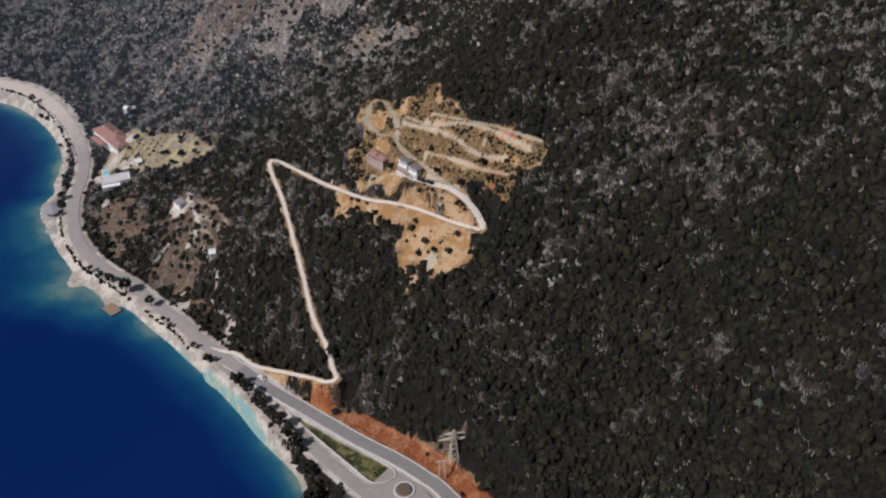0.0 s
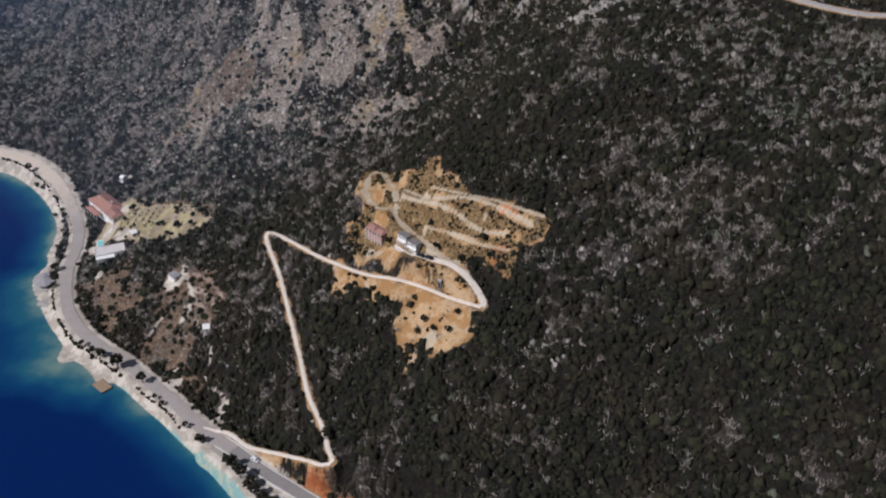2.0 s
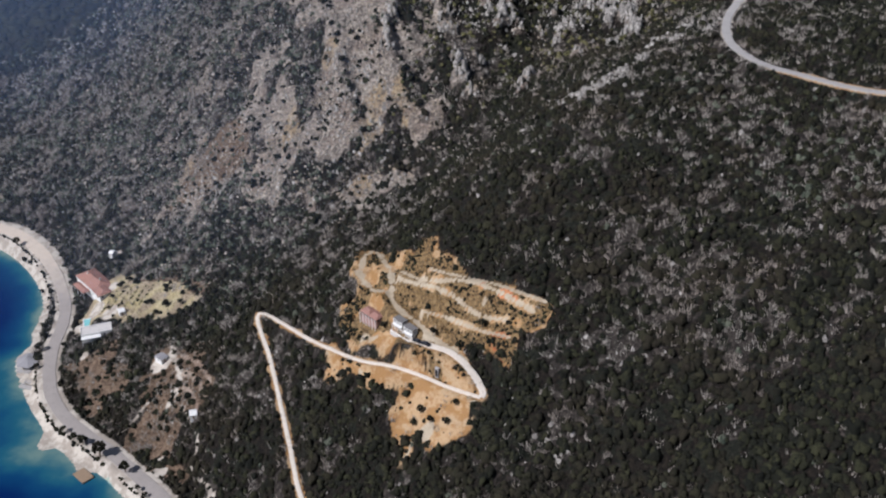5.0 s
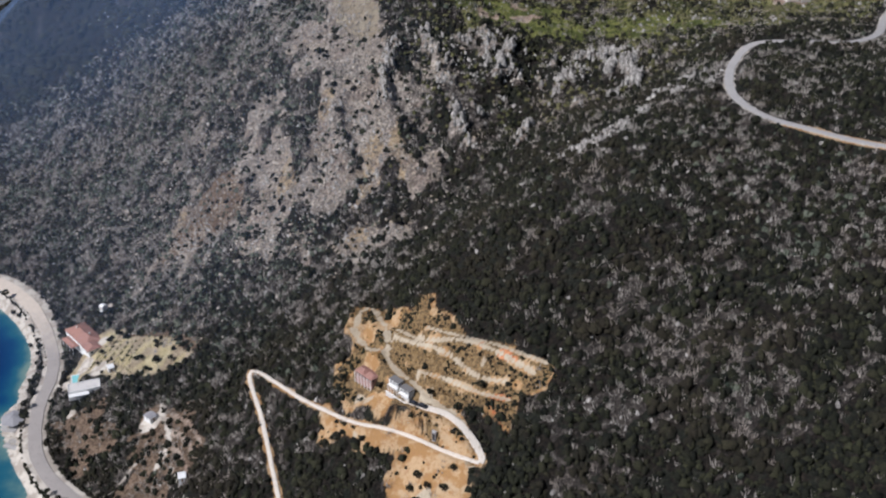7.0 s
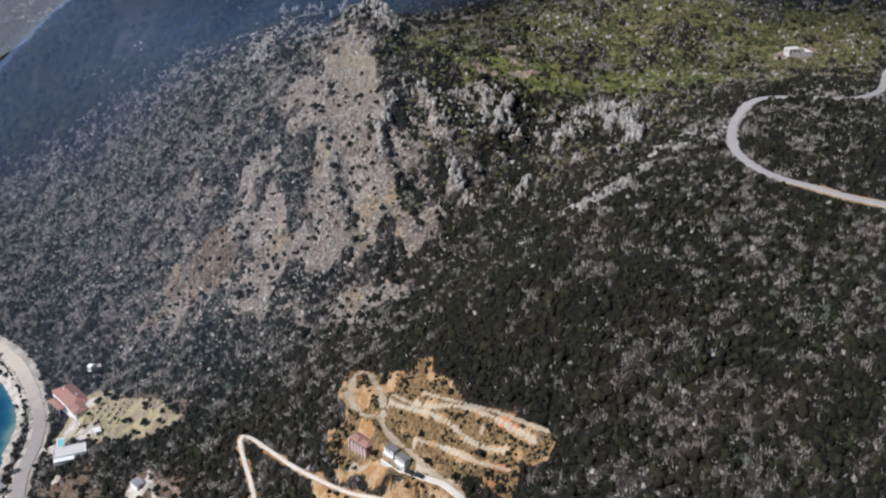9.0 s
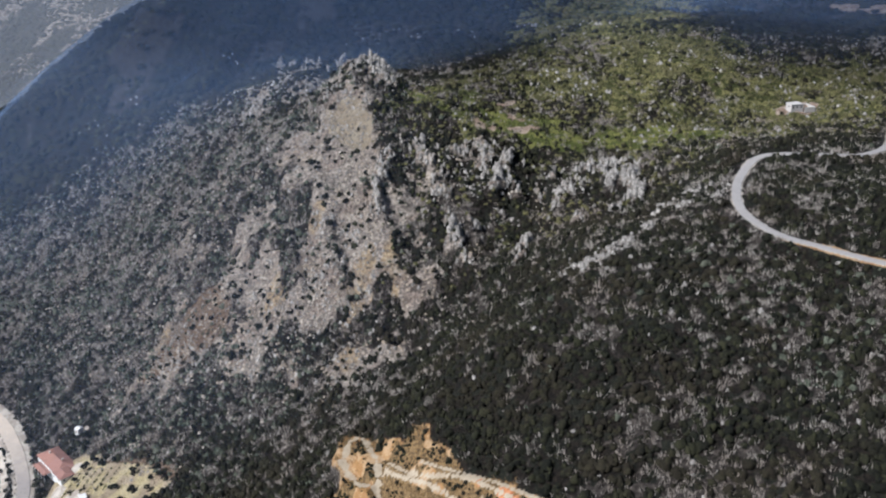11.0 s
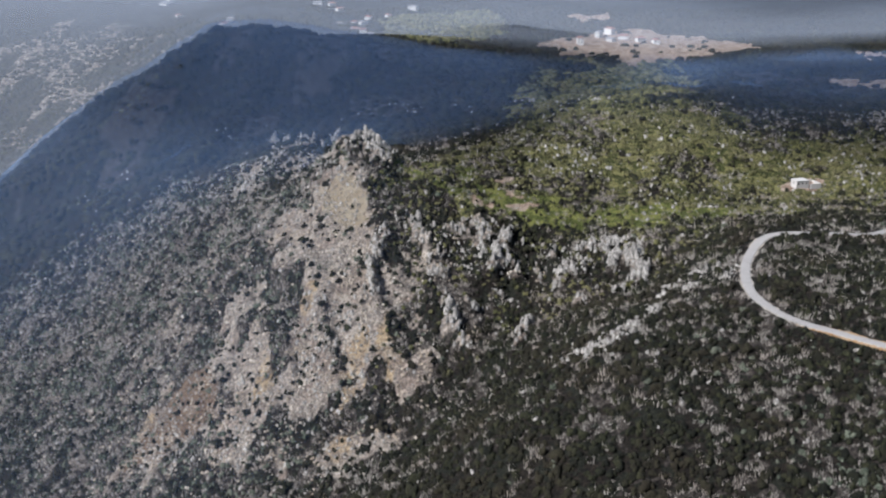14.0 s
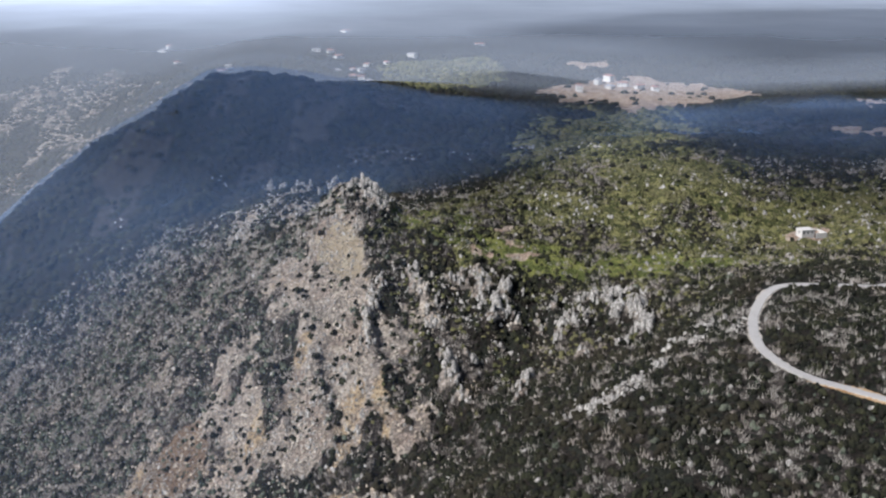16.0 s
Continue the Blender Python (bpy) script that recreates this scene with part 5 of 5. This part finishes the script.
def car(x, y, turn, paint, label, z=None):
    ob = thing("car", x, y, turn, label, "car", "parked cars", z=z)
    bm = bmesh.new()
    outline = ((-2.1, 0.3), (-2.15, 0.75), (-1.3, 0.95), (-0.75, 1.42), (0.75, 1.45), (1.55, 0.98), (2.1, 0.85), (2.15, 0.3))
    left = [bm.verts.new((px, -0.85 if pz < 1.1 else -0.68, pz)) for px, pz in outline]
    right = [bm.verts.new((px, 0.85 if pz < 1.1 else 0.68, pz)) for px, pz in outline]
    bm.faces.new(left)
    bm.faces.new(right[::-1])
    for i in range(len(outline)):
        j = (i + 1) % len(outline)
        bm.faces.new((left[i], left[j], right[j], right[i]))
    bmesh.ops.bevel(bm, geom=list(bm.edges), offset=0.05, segments=1, affect="EDGES")
    part("body", bm, paint, ob)
    for a, b in (((-1.27, 0.99), (-0.80, 1.38)), ((1.48, 1.02), (0.82, 1.40))):
        bm = bmesh.new()
        out = -0.03 if a[0] < 0 else 0.03
        bm.faces.new([bm.verts.new(p) for p in ((a[0] + out, -0.66, a[1] + 0.02), (a[0] + out, 0.66, a[1] + 0.02), (b[0] + out, 0.58, b[1] + 0.02), (b[0] + out, -0.58, b[1] + 0.02))])
        bmesh.ops.solidify(bm, geom=list(bm.faces), thickness=0.02)
        part("windscreen", bm, GLASS, ob)
    for sy in (-1, 1):
        part("side_window", box(-0.75, sy * 0.80 - 0.02, 1.02, 0.8, sy * 0.80 + 0.02, 1.32), GLASS, ob)
        for wx in (-1.35, 1.35):
            wheel = part("wheel", rod((wx, sy * 0.74, 0.32), (wx, sy * 0.90, 0.32), 0.32, 14), RUBBER, ob)
            part("rim", rod((wx, sy * 0.895, 0.32), (wx, sy * 0.915, 0.32), 0.19, 10), CONCRETE, wheel)
    return ob


def road_spot(key, x, y):
    line, _ = ROADS[key]
    i = int(((line - (x, y)) ** 2).sum(1).argmin())
    t = line[min(i + 1, len(line) - 1)] - line[max(i - 1, 0)]
    return line[i], ROAD_Z[key][i] + 0.08, math.degrees(math.atan2(t[1], t[0])), np.array((-t[1], t[0])) / np.hypot(*t)


p, z, turn, n = road_spot("coast_road", -84, 330)
car(*(p + n * 1.9), turn, WHITE_PAINT, "white hatchback car on the coast road", z + 0.06)
for at, offset, paint, label in (((-7.5, 373), 0.6, DARK_PAINT, "dark car on the white gravel pad"), ((-10, 376), 0.6, DARK_PAINT, "dark car beside the unfinished block")):
    p, z, turn, n = road_spot("track_pad", *at)
    car(*(p + n * offset), turn, paint, label, z + 0.12)

# the seaside pavilion, its terrace and the jetty
pavilion = thing("pavilion", -222.5, 473, 20, "seaside pavilion with a low six-sided grey roof on the shore", "pavilion", z=max(ground_at(-222.5, 473), 1.2))
bm = bmesh.new()
bmesh.ops.create_cone(bm, cap_ends=True, segments=6, radius1=6.6, radius2=0.6, depth=1.8, matrix=Matrix.Translation((0, 0, 3.6)) @ Matrix.Diagonal((1, 1.15, 1, 1)))
part("roof", bm, GREY_ROOF, pavilion)
bm = bmesh.new()
bmesh.ops.create_cone(bm, cap_ends=True, segments=6, radius1=7.4, radius2=7.2, depth=3.0, matrix=Matrix.Translation((0, 0, -1.3)) @ Matrix.Diagonal((1, 1.15, 1, 1)))
part("platform", bm, CONCRETE, pavilion)
for i in range(6):
    a = i * math.pi / 3
    part("post", rod((5.4 * math.cos(a), 6.2 * math.sin(a), 0.15), (5.4 * math.cos(a), 6.2 * math.sin(a), 2.9), 0.14), PALE_TIMBER, pavilion)
terrace = thing("pergola", -215.5, 455.5, -20, "open timber pergola on a pale terrace by the beach", "pergola", z=max(ground_at(-215.5, 455.5), 1.0))
for px in (-4.4, 0, 4.4):
    for py in (-2.4, 2.4):
        part("post", rod((px, py, -2.0), (px, py, 2.5), 0.12), PALE_TIMBER, terrace)
for py in (-2.4, 2.4):
    part("beam", box(-4.8, py - 0.1, 2.5, 4.8, py + 0.1, 2.7), PALE_TIMBER, terrace)
for i in range(9):
    px = -4.4 + i * 1.1
    part("slat", box(px - 0.08, -2.9, 2.7, px + 0.08, 2.9, 2.82), PALE_TIMBER, terrace)
part("deck", box(-5.2, -3.2, -2.0, 5.2, 3.2, 0.15, bevel=0.04), CONCRETE, terrace)
jetty = thing("jetty", -167, 388, -43, "short brown timber and stone jetty reaching into the shallows", "jetty", z=0.0)
part("deck", box(-4.5, -3.0, 0.55, 4.5, 3.0, 0.8, bevel=0.03), TIMBER, jetty)
part("footing", box(-3.8, -2.2, -3.0, 4.2, 2.4, 0.55, bevel=0.15), CONCRETE, jetty)
for px, py in ((-4.2, -2.7), (4.2, -2.7), (-4.2, 2.7), (4.2, 2.7)):
    part("pile", rod((px, py, -4.5), (px, py, 1.2), 0.16), TIMBER, jetty)

# the power pylon above the red cutting
pylon = thing("power_pylon", 4.3, 274.3, 8, "pale lattice power pylon above the red road cutting", "pylon", sink=0.3)
PH = 17.0
for sx, sy in ((-1, -1), (1, -1), (1, 1), (-1, 1)):
    part("leg", rod((sx * 1.9, sy * 1.9, -1.0), (sx * 0.35, sy * 0.35, PH), 0.26, 4, 0.7), PALE_TIMBER, pylon)
for i in range(6):
    z0, z1 = PH * i / 6, PH * (i + 1) / 6
    w0, w1 = 1.9 - 1.55 * z0 / PH, 1.9 - 1.55 * z1 / PH
    bm = bmesh.new()
    for s in (-1, 1):
        add_rod(bm, (-w0, s * w0, z0), (w1, s * w1, z1), 0.12, 4)
        add_rod(bm, (w0, s * w0, z0), (-w1, s * w1, z1), 0.12, 4)
        add_rod(bm, (s * w0, -w0, z0), (s * w1, w1, z1), 0.12, 4)
        add_rod(bm, (s * w0, w0, z0), (s * w1, -w1, z1), 0.12, 4)
    part("bracing", bm, PALE_TIMBER, pylon)
for z0, reach in ((PH - 5.0, 6.2), (PH - 2.0, 4.0)):
    bm = bmesh.new()
    for s in (-1, 1):
        for q in (-0.4, 0.4):
            add_rod(bm, (0, q, z0 + 0.7), (s * reach, 0, z0), 0.17, 4)
            add_rod(bm, (0, q, z0 - 0.2), (s * reach, 0, z0), 0.17, 4)
    arm = part("crossarm", bm, PALE_TIMBER, pylon)
    for s in (-1, 1):
        part("insulator", rod((s * reach, 0, z0 - 1.1), (s * reach, 0, z0), 0.14, 6), CONCRETE, arm)

# the pole frame lower on the cutting
pole = thing("utility_pole", -0.4, 269.8, 8, "pale timber pole frame with a crossarm on the red cutting", "pole", sink=0.3)
for px in (-1.3, 1.3):
    part("post", rod((px, 0, -1.0), (px * 0.75, 0, 12.0), 0.24, 6, 0.7), PALE_TIMBER, pole)
arm = part("crossarm", box(-2.4, -0.16, 11.0, 2.4, 0.16, 11.35, bevel=0.03), PALE_TIMBER, pole)
for px in (-2.1, 0.0, 2.1):
    part("insulator", rod((px, 0, 10.3), (px, 0, 11.0), 0.13, 6), CONCRETE, arm)
part("brace", rod((-1.15, 0.0, 6.0), (1.05, 0.0, 10.2), 0.12, 5), PALE_TIMBER, pole)

# kerbs of the coast road, the median and the small island


def kerb_line(name, line, z, label, w=0.35, h=0.28):
    t = np.gradient(line, axis=0)
    t /= np.linalg.norm(t, axis=1, keepdims=True)
    n = np.stack([-t[:, 1], t[:, 0]], 1)
    verts, faces = [], []
    for i, p in enumerate(line):
        for s, q in ((-1, -0.5), (-0.85, h), (0.85, h), (1, -0.5)):
            verts.append((p[0] + n[i, 0] * s * w / 2, p[1] + n[i, 1] * s * w / 2, z[i] + q))
    for i in range(len(line) - 1):
        for j in range(3):
            faces.append((i * 4 + j, i * 4 + j + 1, i * 4 + j + 5, i * 4 + j + 4))
    me = bpy.data.meshes.new(name)
    me.from_pydata(verts, [], faces)
    me.materials.append(CONCRETE_PALE)
    return tagged(new(name, me), label, "kerb", kind="structure")


CONCRETE_PALE = material("pale_kerb_stone", build_plain((0.46, 0.44, 0.41), (0.58, 0.56, 0.52)))
sel = (COAST_ROAD[:, 0] > -100) & (COAST_ROAD[:, 1] > 200)
t = np.gradient(COAST_ROAD, axis=0)
n = np.stack([-t[:, 1], t[:, 0]], 1) / np.linalg.norm(t, axis=1, keepdims=True)
for s in (-1, 1):
    kerb_line("kerb", (COAST_ROAD + s * (COAST_HALF + 0.15)[:, None] * n)[sel], ROAD_Z["coast_road"][sel], "pale stone kerb along the coast road", 0.6)
ring = spline(np.vstack([MEDIAN, MEDIAN[:1]]))
_, kk = near_line(ring[:, 0], ring[:, 1], COAST_ROAD, 60)
kerb_line("kerb", ring, ROAD_Z["coast_road"][kk] - 0.05, "pale kerb round the grassy median", 0.45)
island = thing("traffic_island", -15.5, 264, 0, "round planted traffic island with a pale kerb", "island", z=ROAD_Z["coast_road"][int(((COAST_ROAD - (-15.5, 265.5)) ** 2).sum(1).argmin())])
bm = bmesh.new()
bmesh.ops.create_cone(bm, cap_ends=True, segments=28, radius1=4.4, radius2=4.25, depth=1.2, matrix=Matrix.Translation((0, 0, -0.25)))
part("kerb_ring", bm, CONCRETE_PALE, island)
bm = bmesh.new()
bmesh.ops.create_cone(bm, cap_ends=True, segments=28, radius1=3.7, radius2=2.4, depth=0.5, matrix=Matrix.Translation((0, 0, 0.55)))
part("planting_bed", bm, BARK, island, "dark brown planted earth")

# trees along the shore and in the garden


def leaf_mass(rs, spread, count, low):
    """A crown of many small leafy clumps with gaps between them."""
    verts, faces = [], []
    for _ in range(count):
        v = rs.normal(size=3)
        v = v / np.linalg.norm(v) * (0.55 + 0.45 * rs.rand())
        c = v * np.array((spread, spread, spread * 0.62)) + (0, 0, low)
        p, f = crown(rs, 6, 0.4)
        r = spread * (0.17 + 0.16 * rs.rand())
        faces += (f + len(verts)).tolist()
        verts += (p * r + c).tolist()
    return verts, faces


def tree(seed, spread, tall, name, label):
    rs = np.random.RandomState(seed)
    ob = new(name)
    tagged(ob, label, "tree", "trees along the shore road")
    bm = rod((0, 0, -0.6), (0.1, 0.05, tall * 0.55), 0.2 * spread ** 0.5, 7, 0.6)
    for i in range(4):
        a = i * 1.6 + rs.rand()
        add_rod(bm, (0.08, 0.04, tall * 0.45), (spread * 0.6 * math.cos(a), spread * 0.6 * math.sin(a), tall * 0.8), 0.09 * spread ** 0.5, 5, 0.4)
    part("trunk", bm, BARK, ob)
    verts, faces = leaf_mass(rs, spread, 46, tall * 0.78)
    me = bpy.data.meshes.new("crown")
    me.from_pydata(verts, [], faces)
    me.materials.append(LEAF_DARK)
    c = new("crown", me)
    c.parent = ob
    return ob


TREES = [tree(31, 2.0, 4.0, "tree", "dark rounded tamarisk tree beside the coast road"), tree(32, 2.0, 4.6, "tree", "dark evergreen tree beside the coast road"),
         tree(33, 2.0, 3.4, "tree", "low dark spreading tree above the beach")]
SPOTS = [(-161, 397, 3.6), (-146, 386, 2.4), (-172, 406, 2.4), (-177, 409, 1.8), (-184, 414, 1.6), (-109, 344, 2.3), (-118, 354, 1.6), (-137, 374, 1.3), (-133, 370, 1.3),
         (-221, 494, 2.2), (-219, 481, 2.2), (-215, 466, 1.5), (-91.8, 327.7, 3.0), (-86.9, 321, 3.2), (-82.3, 315.5, 2.9), (-75.2, 305.8, 2.9), (-70.3, 300.5, 3.2)]
SPOTS += [(-65.5, 295.4, 3.1), (-61.6, 289.4, 3.0), (-54.8, 276.8, 3.6), (-51.2, 269.2, 4.0), (-54.2, 265, 3.4), (-79, 310.5, 2.6), (-95, 331, 2.2), (-224, 516, 1.6), (-230, 531, 1.5), (-240, 545, 1.4), (-229, 525, 1.4), (-270, 590, 2.2),
          (-262, 578, 1.8), (-256, 572, 1.6), (-210, 530, 1.8), (-208, 520, 1.6), (-206, 514, 1.6), (-206, 505, 1.6), (-205, 494, 1.6), (-49, 325, 2.6)]
SPOTS += [(-181, 436, 1.8), (-190, 445, 1.6), (-192, 454, 1.5), (-150, 499, 1.9), (-148, 487, 2.1), (-153, 484, 1.6), (-139, 484, 1.5), (-172, 516, 1.7), (-164, 514, 1.4),
          (-133, 488, 2.1), (-158, 494, 1.5), (-184, 508, 1.5), (-181, 515, 1.7), (-178, 521, 1.9), (-187, 537, 1.8), (-190, 544, 1.8), (-199, 549, 1.5), (-8, 352, 1.6)]
SPOTS += [(-4, 346, 1.4), (2, 343, 1.5), (-11, 349, 1.5), (6, 348, 1.3), (-24, 392, 1.6), (-40, 404, 1.8), (-3, 381, 1.7), (8, 372, 2.0), (12, 368, 2.0), (17, 372, 1.6)]
for i, (x, y, r) in enumerate(SPOTS):
    m = pose(x, y, ground_at(x, y), 0, 0, 67 * i) @ Matrix.Scale(r / 2.0, 4)
    if i < 3:
        TREES[i].matrix_world = m
    else:
        twin = copy_thing(TREES[i % 3], m)
        twin.matrix_basis = m

# bushes planted along the road edge, and the rows of the garden


def bush_row(line, gap, size, name, label, mat, seed, jitter=0.5):
    rs = np.random.RandomState(seed)
    verts, faces, step = [], [], 0.0
    n = int(np.linalg.norm(np.diff(line, axis=0), axis=1).sum() / gap)
    for i in range(n):
        k = int(i * (len(line) - 1) / max(n - 1, 1))
        x, y = line[k] + (rs.rand(2) - 0.5) * 2 * jitter
        p, f = crown(rs, 6, 0.35)
        r = size * (0.6 + 0.8 * rs.rand())
        faces += (f + len(verts)).tolist()
        verts += (p * (r, r, r * 1.1) + (x, y, ground_at(x, y))).tolist()
    me = bpy.data.meshes.new(name)
    me.from_pydata(verts, [], faces)
    me.materials.append(mat)
    return tagged(new(name, me), label, "hedge", "hedge rows")


road_in = COAST_ROAD - 6.6 * n
road_out = COAST_ROAD + 6.6 * n
for lo, hi, side, size in ((392, 436, road_in, 1.0), (354, 384, road_in, 0.9), (440, 462, road_in, 0.8), (500, 560, road_in, 0.9), (565, 612, road_in, 0.9),
                           (405, 470, road_out, 1.1), (475, 540, road_out, 1.1), (352, 400, road_out, 1.0)):
    s = (side[:, 1] > lo) & (side[:, 1] < hi) & (side[:, 0] < -90)
    bush_row(side[s], 2.2, size, "hedge", "row of low dark bushes along the coast road", LEAF_DARK, int(lo))
bush_row((COAST_ROAD - 1.2 * n)[(COAST_ROAD[:, 1] > 515) & (COAST_ROAD[:, 1] < 600)] * 1.0 - 3.0 * n[(COAST_ROAD[:, 1] > 515) & (COAST_ROAD[:, 1] < 600)], 3.4, 0.45, "hedge",
         "line of small clipped bushes at the road edge", LEAF_DARK, 77, 0.2)
for i in range(6):
    a = np.array((-188.0 + 4.6 * i, 501.0 - 1.0 * i))
    line = np.array([a + (t * 4.5, t * 13.0) for t in np.linspace(0, 1, 12)])
    bush_row(line, 1.5, 0.6, "hedge", "planted row of olive-green garden bushes", LEAF_FRESH, 90 + i, 0.3)

# houses of the distant plain
DISTANT = [(-167, 1563, 12), (-127, 1473, 10), (-98, 1348, 9), (-84, 1295, 10), (-90, 1260, 9), (-80, 1240, 8), (-72, 1225, 10), (-84, 1388, 10), (-60, 1420, 9), (-29, 1461, 12), (70, 1691, 14), (-155, 1932, 20),
           (-409, 1660, 16), (-404, 1680, 12), (-275, 1439, 11), (-268, 1446, 9), (-365, 1563, 8), (150, 1150, 9), (185, 1170, 9), (200, 1180, 10), (215, 1165, 9), (175, 1190, 8), (228, 1150, 9), (190, 1210, 10), (-112, 1310, 8), (-140, 1500, 9)]
for i, (x, y, w) in enumerate(DISTANT):
    far = thing("house", x, y, 37 * i, "distant pale house on the high plain", "house", "distant houses")
    storeys(far, -w / 2, -w * 0.35, w / 2, w * 0.35, 0.3, 1 + i % 2, 2.8, (3, 2), ("south", "west", "east"), WHITEWASH)
    h = 0.3 + 2.8 * (1 + i % 2)
    part("roof", hip_roof(-w / 2, -w * 0.35, w / 2, w * 0.35, h, 1.6, w * 0.25), ROOF_TILES if i % 3 else GREY_ROOF, far)
ruin = thing("house", 217, 668, 15, "pale stone farmhouse with a walled yard on the meadow", "house")
storeys(ruin, -6, -3, 2, 3, 0.3, 1, 3.0, (3, 1), ("south", "west"), PLASTER)
part("roof", box(-6.2, -3.2, 3.3, 2.2, 3.2, 3.5, bevel=0.03), PLASTER, ruin)
bm = bmesh.new()
for r in ((2, -5, 9, -4.6), (8.6, -4.6, 9, 4), (2.4, 3.6, 8.6, 4)):
    add_box(bm, r[0], r[1], -1.5, r[2], r[3], 1.7, bevel=0.03)
part("yard_wall", bm, PLASTER, ruin)

# ---- mist and clouds ----


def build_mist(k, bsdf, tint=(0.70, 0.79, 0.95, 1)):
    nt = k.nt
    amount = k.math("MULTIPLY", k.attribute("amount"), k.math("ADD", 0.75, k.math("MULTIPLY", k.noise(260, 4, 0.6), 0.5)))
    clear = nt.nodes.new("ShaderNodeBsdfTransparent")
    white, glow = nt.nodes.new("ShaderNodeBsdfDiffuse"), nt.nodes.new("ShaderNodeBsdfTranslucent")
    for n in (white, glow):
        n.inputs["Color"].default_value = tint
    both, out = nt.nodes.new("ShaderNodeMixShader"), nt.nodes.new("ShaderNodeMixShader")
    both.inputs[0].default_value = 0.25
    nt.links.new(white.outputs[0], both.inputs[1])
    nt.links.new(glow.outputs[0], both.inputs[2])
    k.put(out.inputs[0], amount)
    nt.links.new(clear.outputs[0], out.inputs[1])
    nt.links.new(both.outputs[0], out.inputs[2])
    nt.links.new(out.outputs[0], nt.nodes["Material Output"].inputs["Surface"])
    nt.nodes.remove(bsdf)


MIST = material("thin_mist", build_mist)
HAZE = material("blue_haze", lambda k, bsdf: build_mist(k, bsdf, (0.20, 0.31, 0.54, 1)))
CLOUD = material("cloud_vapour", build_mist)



def mist_sheet(xs, ys, height, thickness, mat, label):
    mx, my = (a.ravel() for a in np.meshgrid(xs, ys))
    me = grid_mesh("mist", xs, ys, height(mx, my))
    set_values(me, "amount", np.clip(thickness(mx, my), 0, 0.93))
    me.materials.append(mat)
    return tagged(new("mist", me), label, "mist", kind="structure")


# distance haze put in as translucent sheets, blue over the hill, pale behind it


# how much haze is laid over each place, also on the near left slope
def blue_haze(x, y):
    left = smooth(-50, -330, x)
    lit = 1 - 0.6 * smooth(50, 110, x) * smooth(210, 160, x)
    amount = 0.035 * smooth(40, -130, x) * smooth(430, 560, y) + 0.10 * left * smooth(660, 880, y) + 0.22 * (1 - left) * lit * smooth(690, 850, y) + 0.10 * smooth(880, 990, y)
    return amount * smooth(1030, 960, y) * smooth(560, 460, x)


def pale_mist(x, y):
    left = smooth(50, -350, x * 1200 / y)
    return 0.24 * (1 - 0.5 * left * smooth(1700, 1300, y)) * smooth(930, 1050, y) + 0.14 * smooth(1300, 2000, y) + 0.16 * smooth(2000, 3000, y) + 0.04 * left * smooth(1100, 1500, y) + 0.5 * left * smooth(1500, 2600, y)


mist_sheet(np.arange(-760, 561, 15.0), np.arange(420, 1100, 15.0), lambda x, y: np.maximum(with_coast(x, y), 0) + 9 - 2 * smooth(850, 930, y), blue_haze, HAZE, "thin blue sheet standing in for haze before the shaded far hill")
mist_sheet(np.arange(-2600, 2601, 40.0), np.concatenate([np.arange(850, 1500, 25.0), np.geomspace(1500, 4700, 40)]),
           lambda x, y: surface(x, y) * smooth(2600, 1250, y) + (205 + 0.015 * (y - 1500)) * smooth(1250, 2600, y) + 20 + 420 * smooth(2600, 4600, y), pale_mist, MIST, "pale sheet standing in for mist over the distant plain")


def cloud(outline, z, seed, thick, soft=32.0):
    """A broad low cloud with a thin ragged rim; outline is where its shade falls."""
    drift = SUN_FROM * ((z - 185) / SUN_FROM.z)
    p = np.array(outline, float)
    lo, hi = p.min(0) - 60, p.max(0) + 60
    xs, ys = np.arange(lo[0], hi[0], 9.0), np.arange(lo[1], hi[1], 9.0)
    px, py = (a.ravel() for a in np.meshgrid(xs, ys))
    wx = px + 46 * (fbm(px + seed * 91, py, 70, 3) - 0.5)
    wy = py + 46 * (fbm(px - seed * 57, py + 300, 70, 3) - 0.5)
    ring = spline(np.vstack([p, p[:1]]), 6.0)
    d, _ = near_line(wx, wy, ring, 400)
    heart = smooth(-soft, soft, np.where(inside(wx, wy, outline), d, -d))
    me = grid_mesh("cloud", xs + drift.x, ys + drift.y, z + 40 * heart + 30 * fbm(px, py, 80, 3), heart > 0.01)
    set_values(me, "amount", np.clip(thick * heart, 0, 0.95))
    me.materials.append(CLOUD)
    return tagged(new("cloud", me), "broad white cloud with a ragged thin rim", "cloud", kind="structure")


cloud([(-420, 985), (-356, 905), (-295, 868), (-228, 805), (-183, 795), (-150, 800), (-105, 785), (-68, 780), (-38, 735), (-24, 668), (3, 648), (30, 708), (91, 785), (136, 925), (160, 985), (140, 1075), (70, 1160), (-60, 1040), (-200, 985), (-300, 985)], 620, 1, 0.52)
cloud([(245, 985), (186, 850), (176, 745), (168, 700), (180, 680), (212, 686), (245, 672), (300, 690), (430, 740), (560, 860), (520, 960), (330, 955)], 650, 2, 0.52)
cloud([(360, 1250), (500, 1300), (1100, 1600), (1300, 2000), (900, 2200), (400, 2100), (150, 1800), (120, 1600), (300, 1480)], 800, 3, 0.45, 90.0)
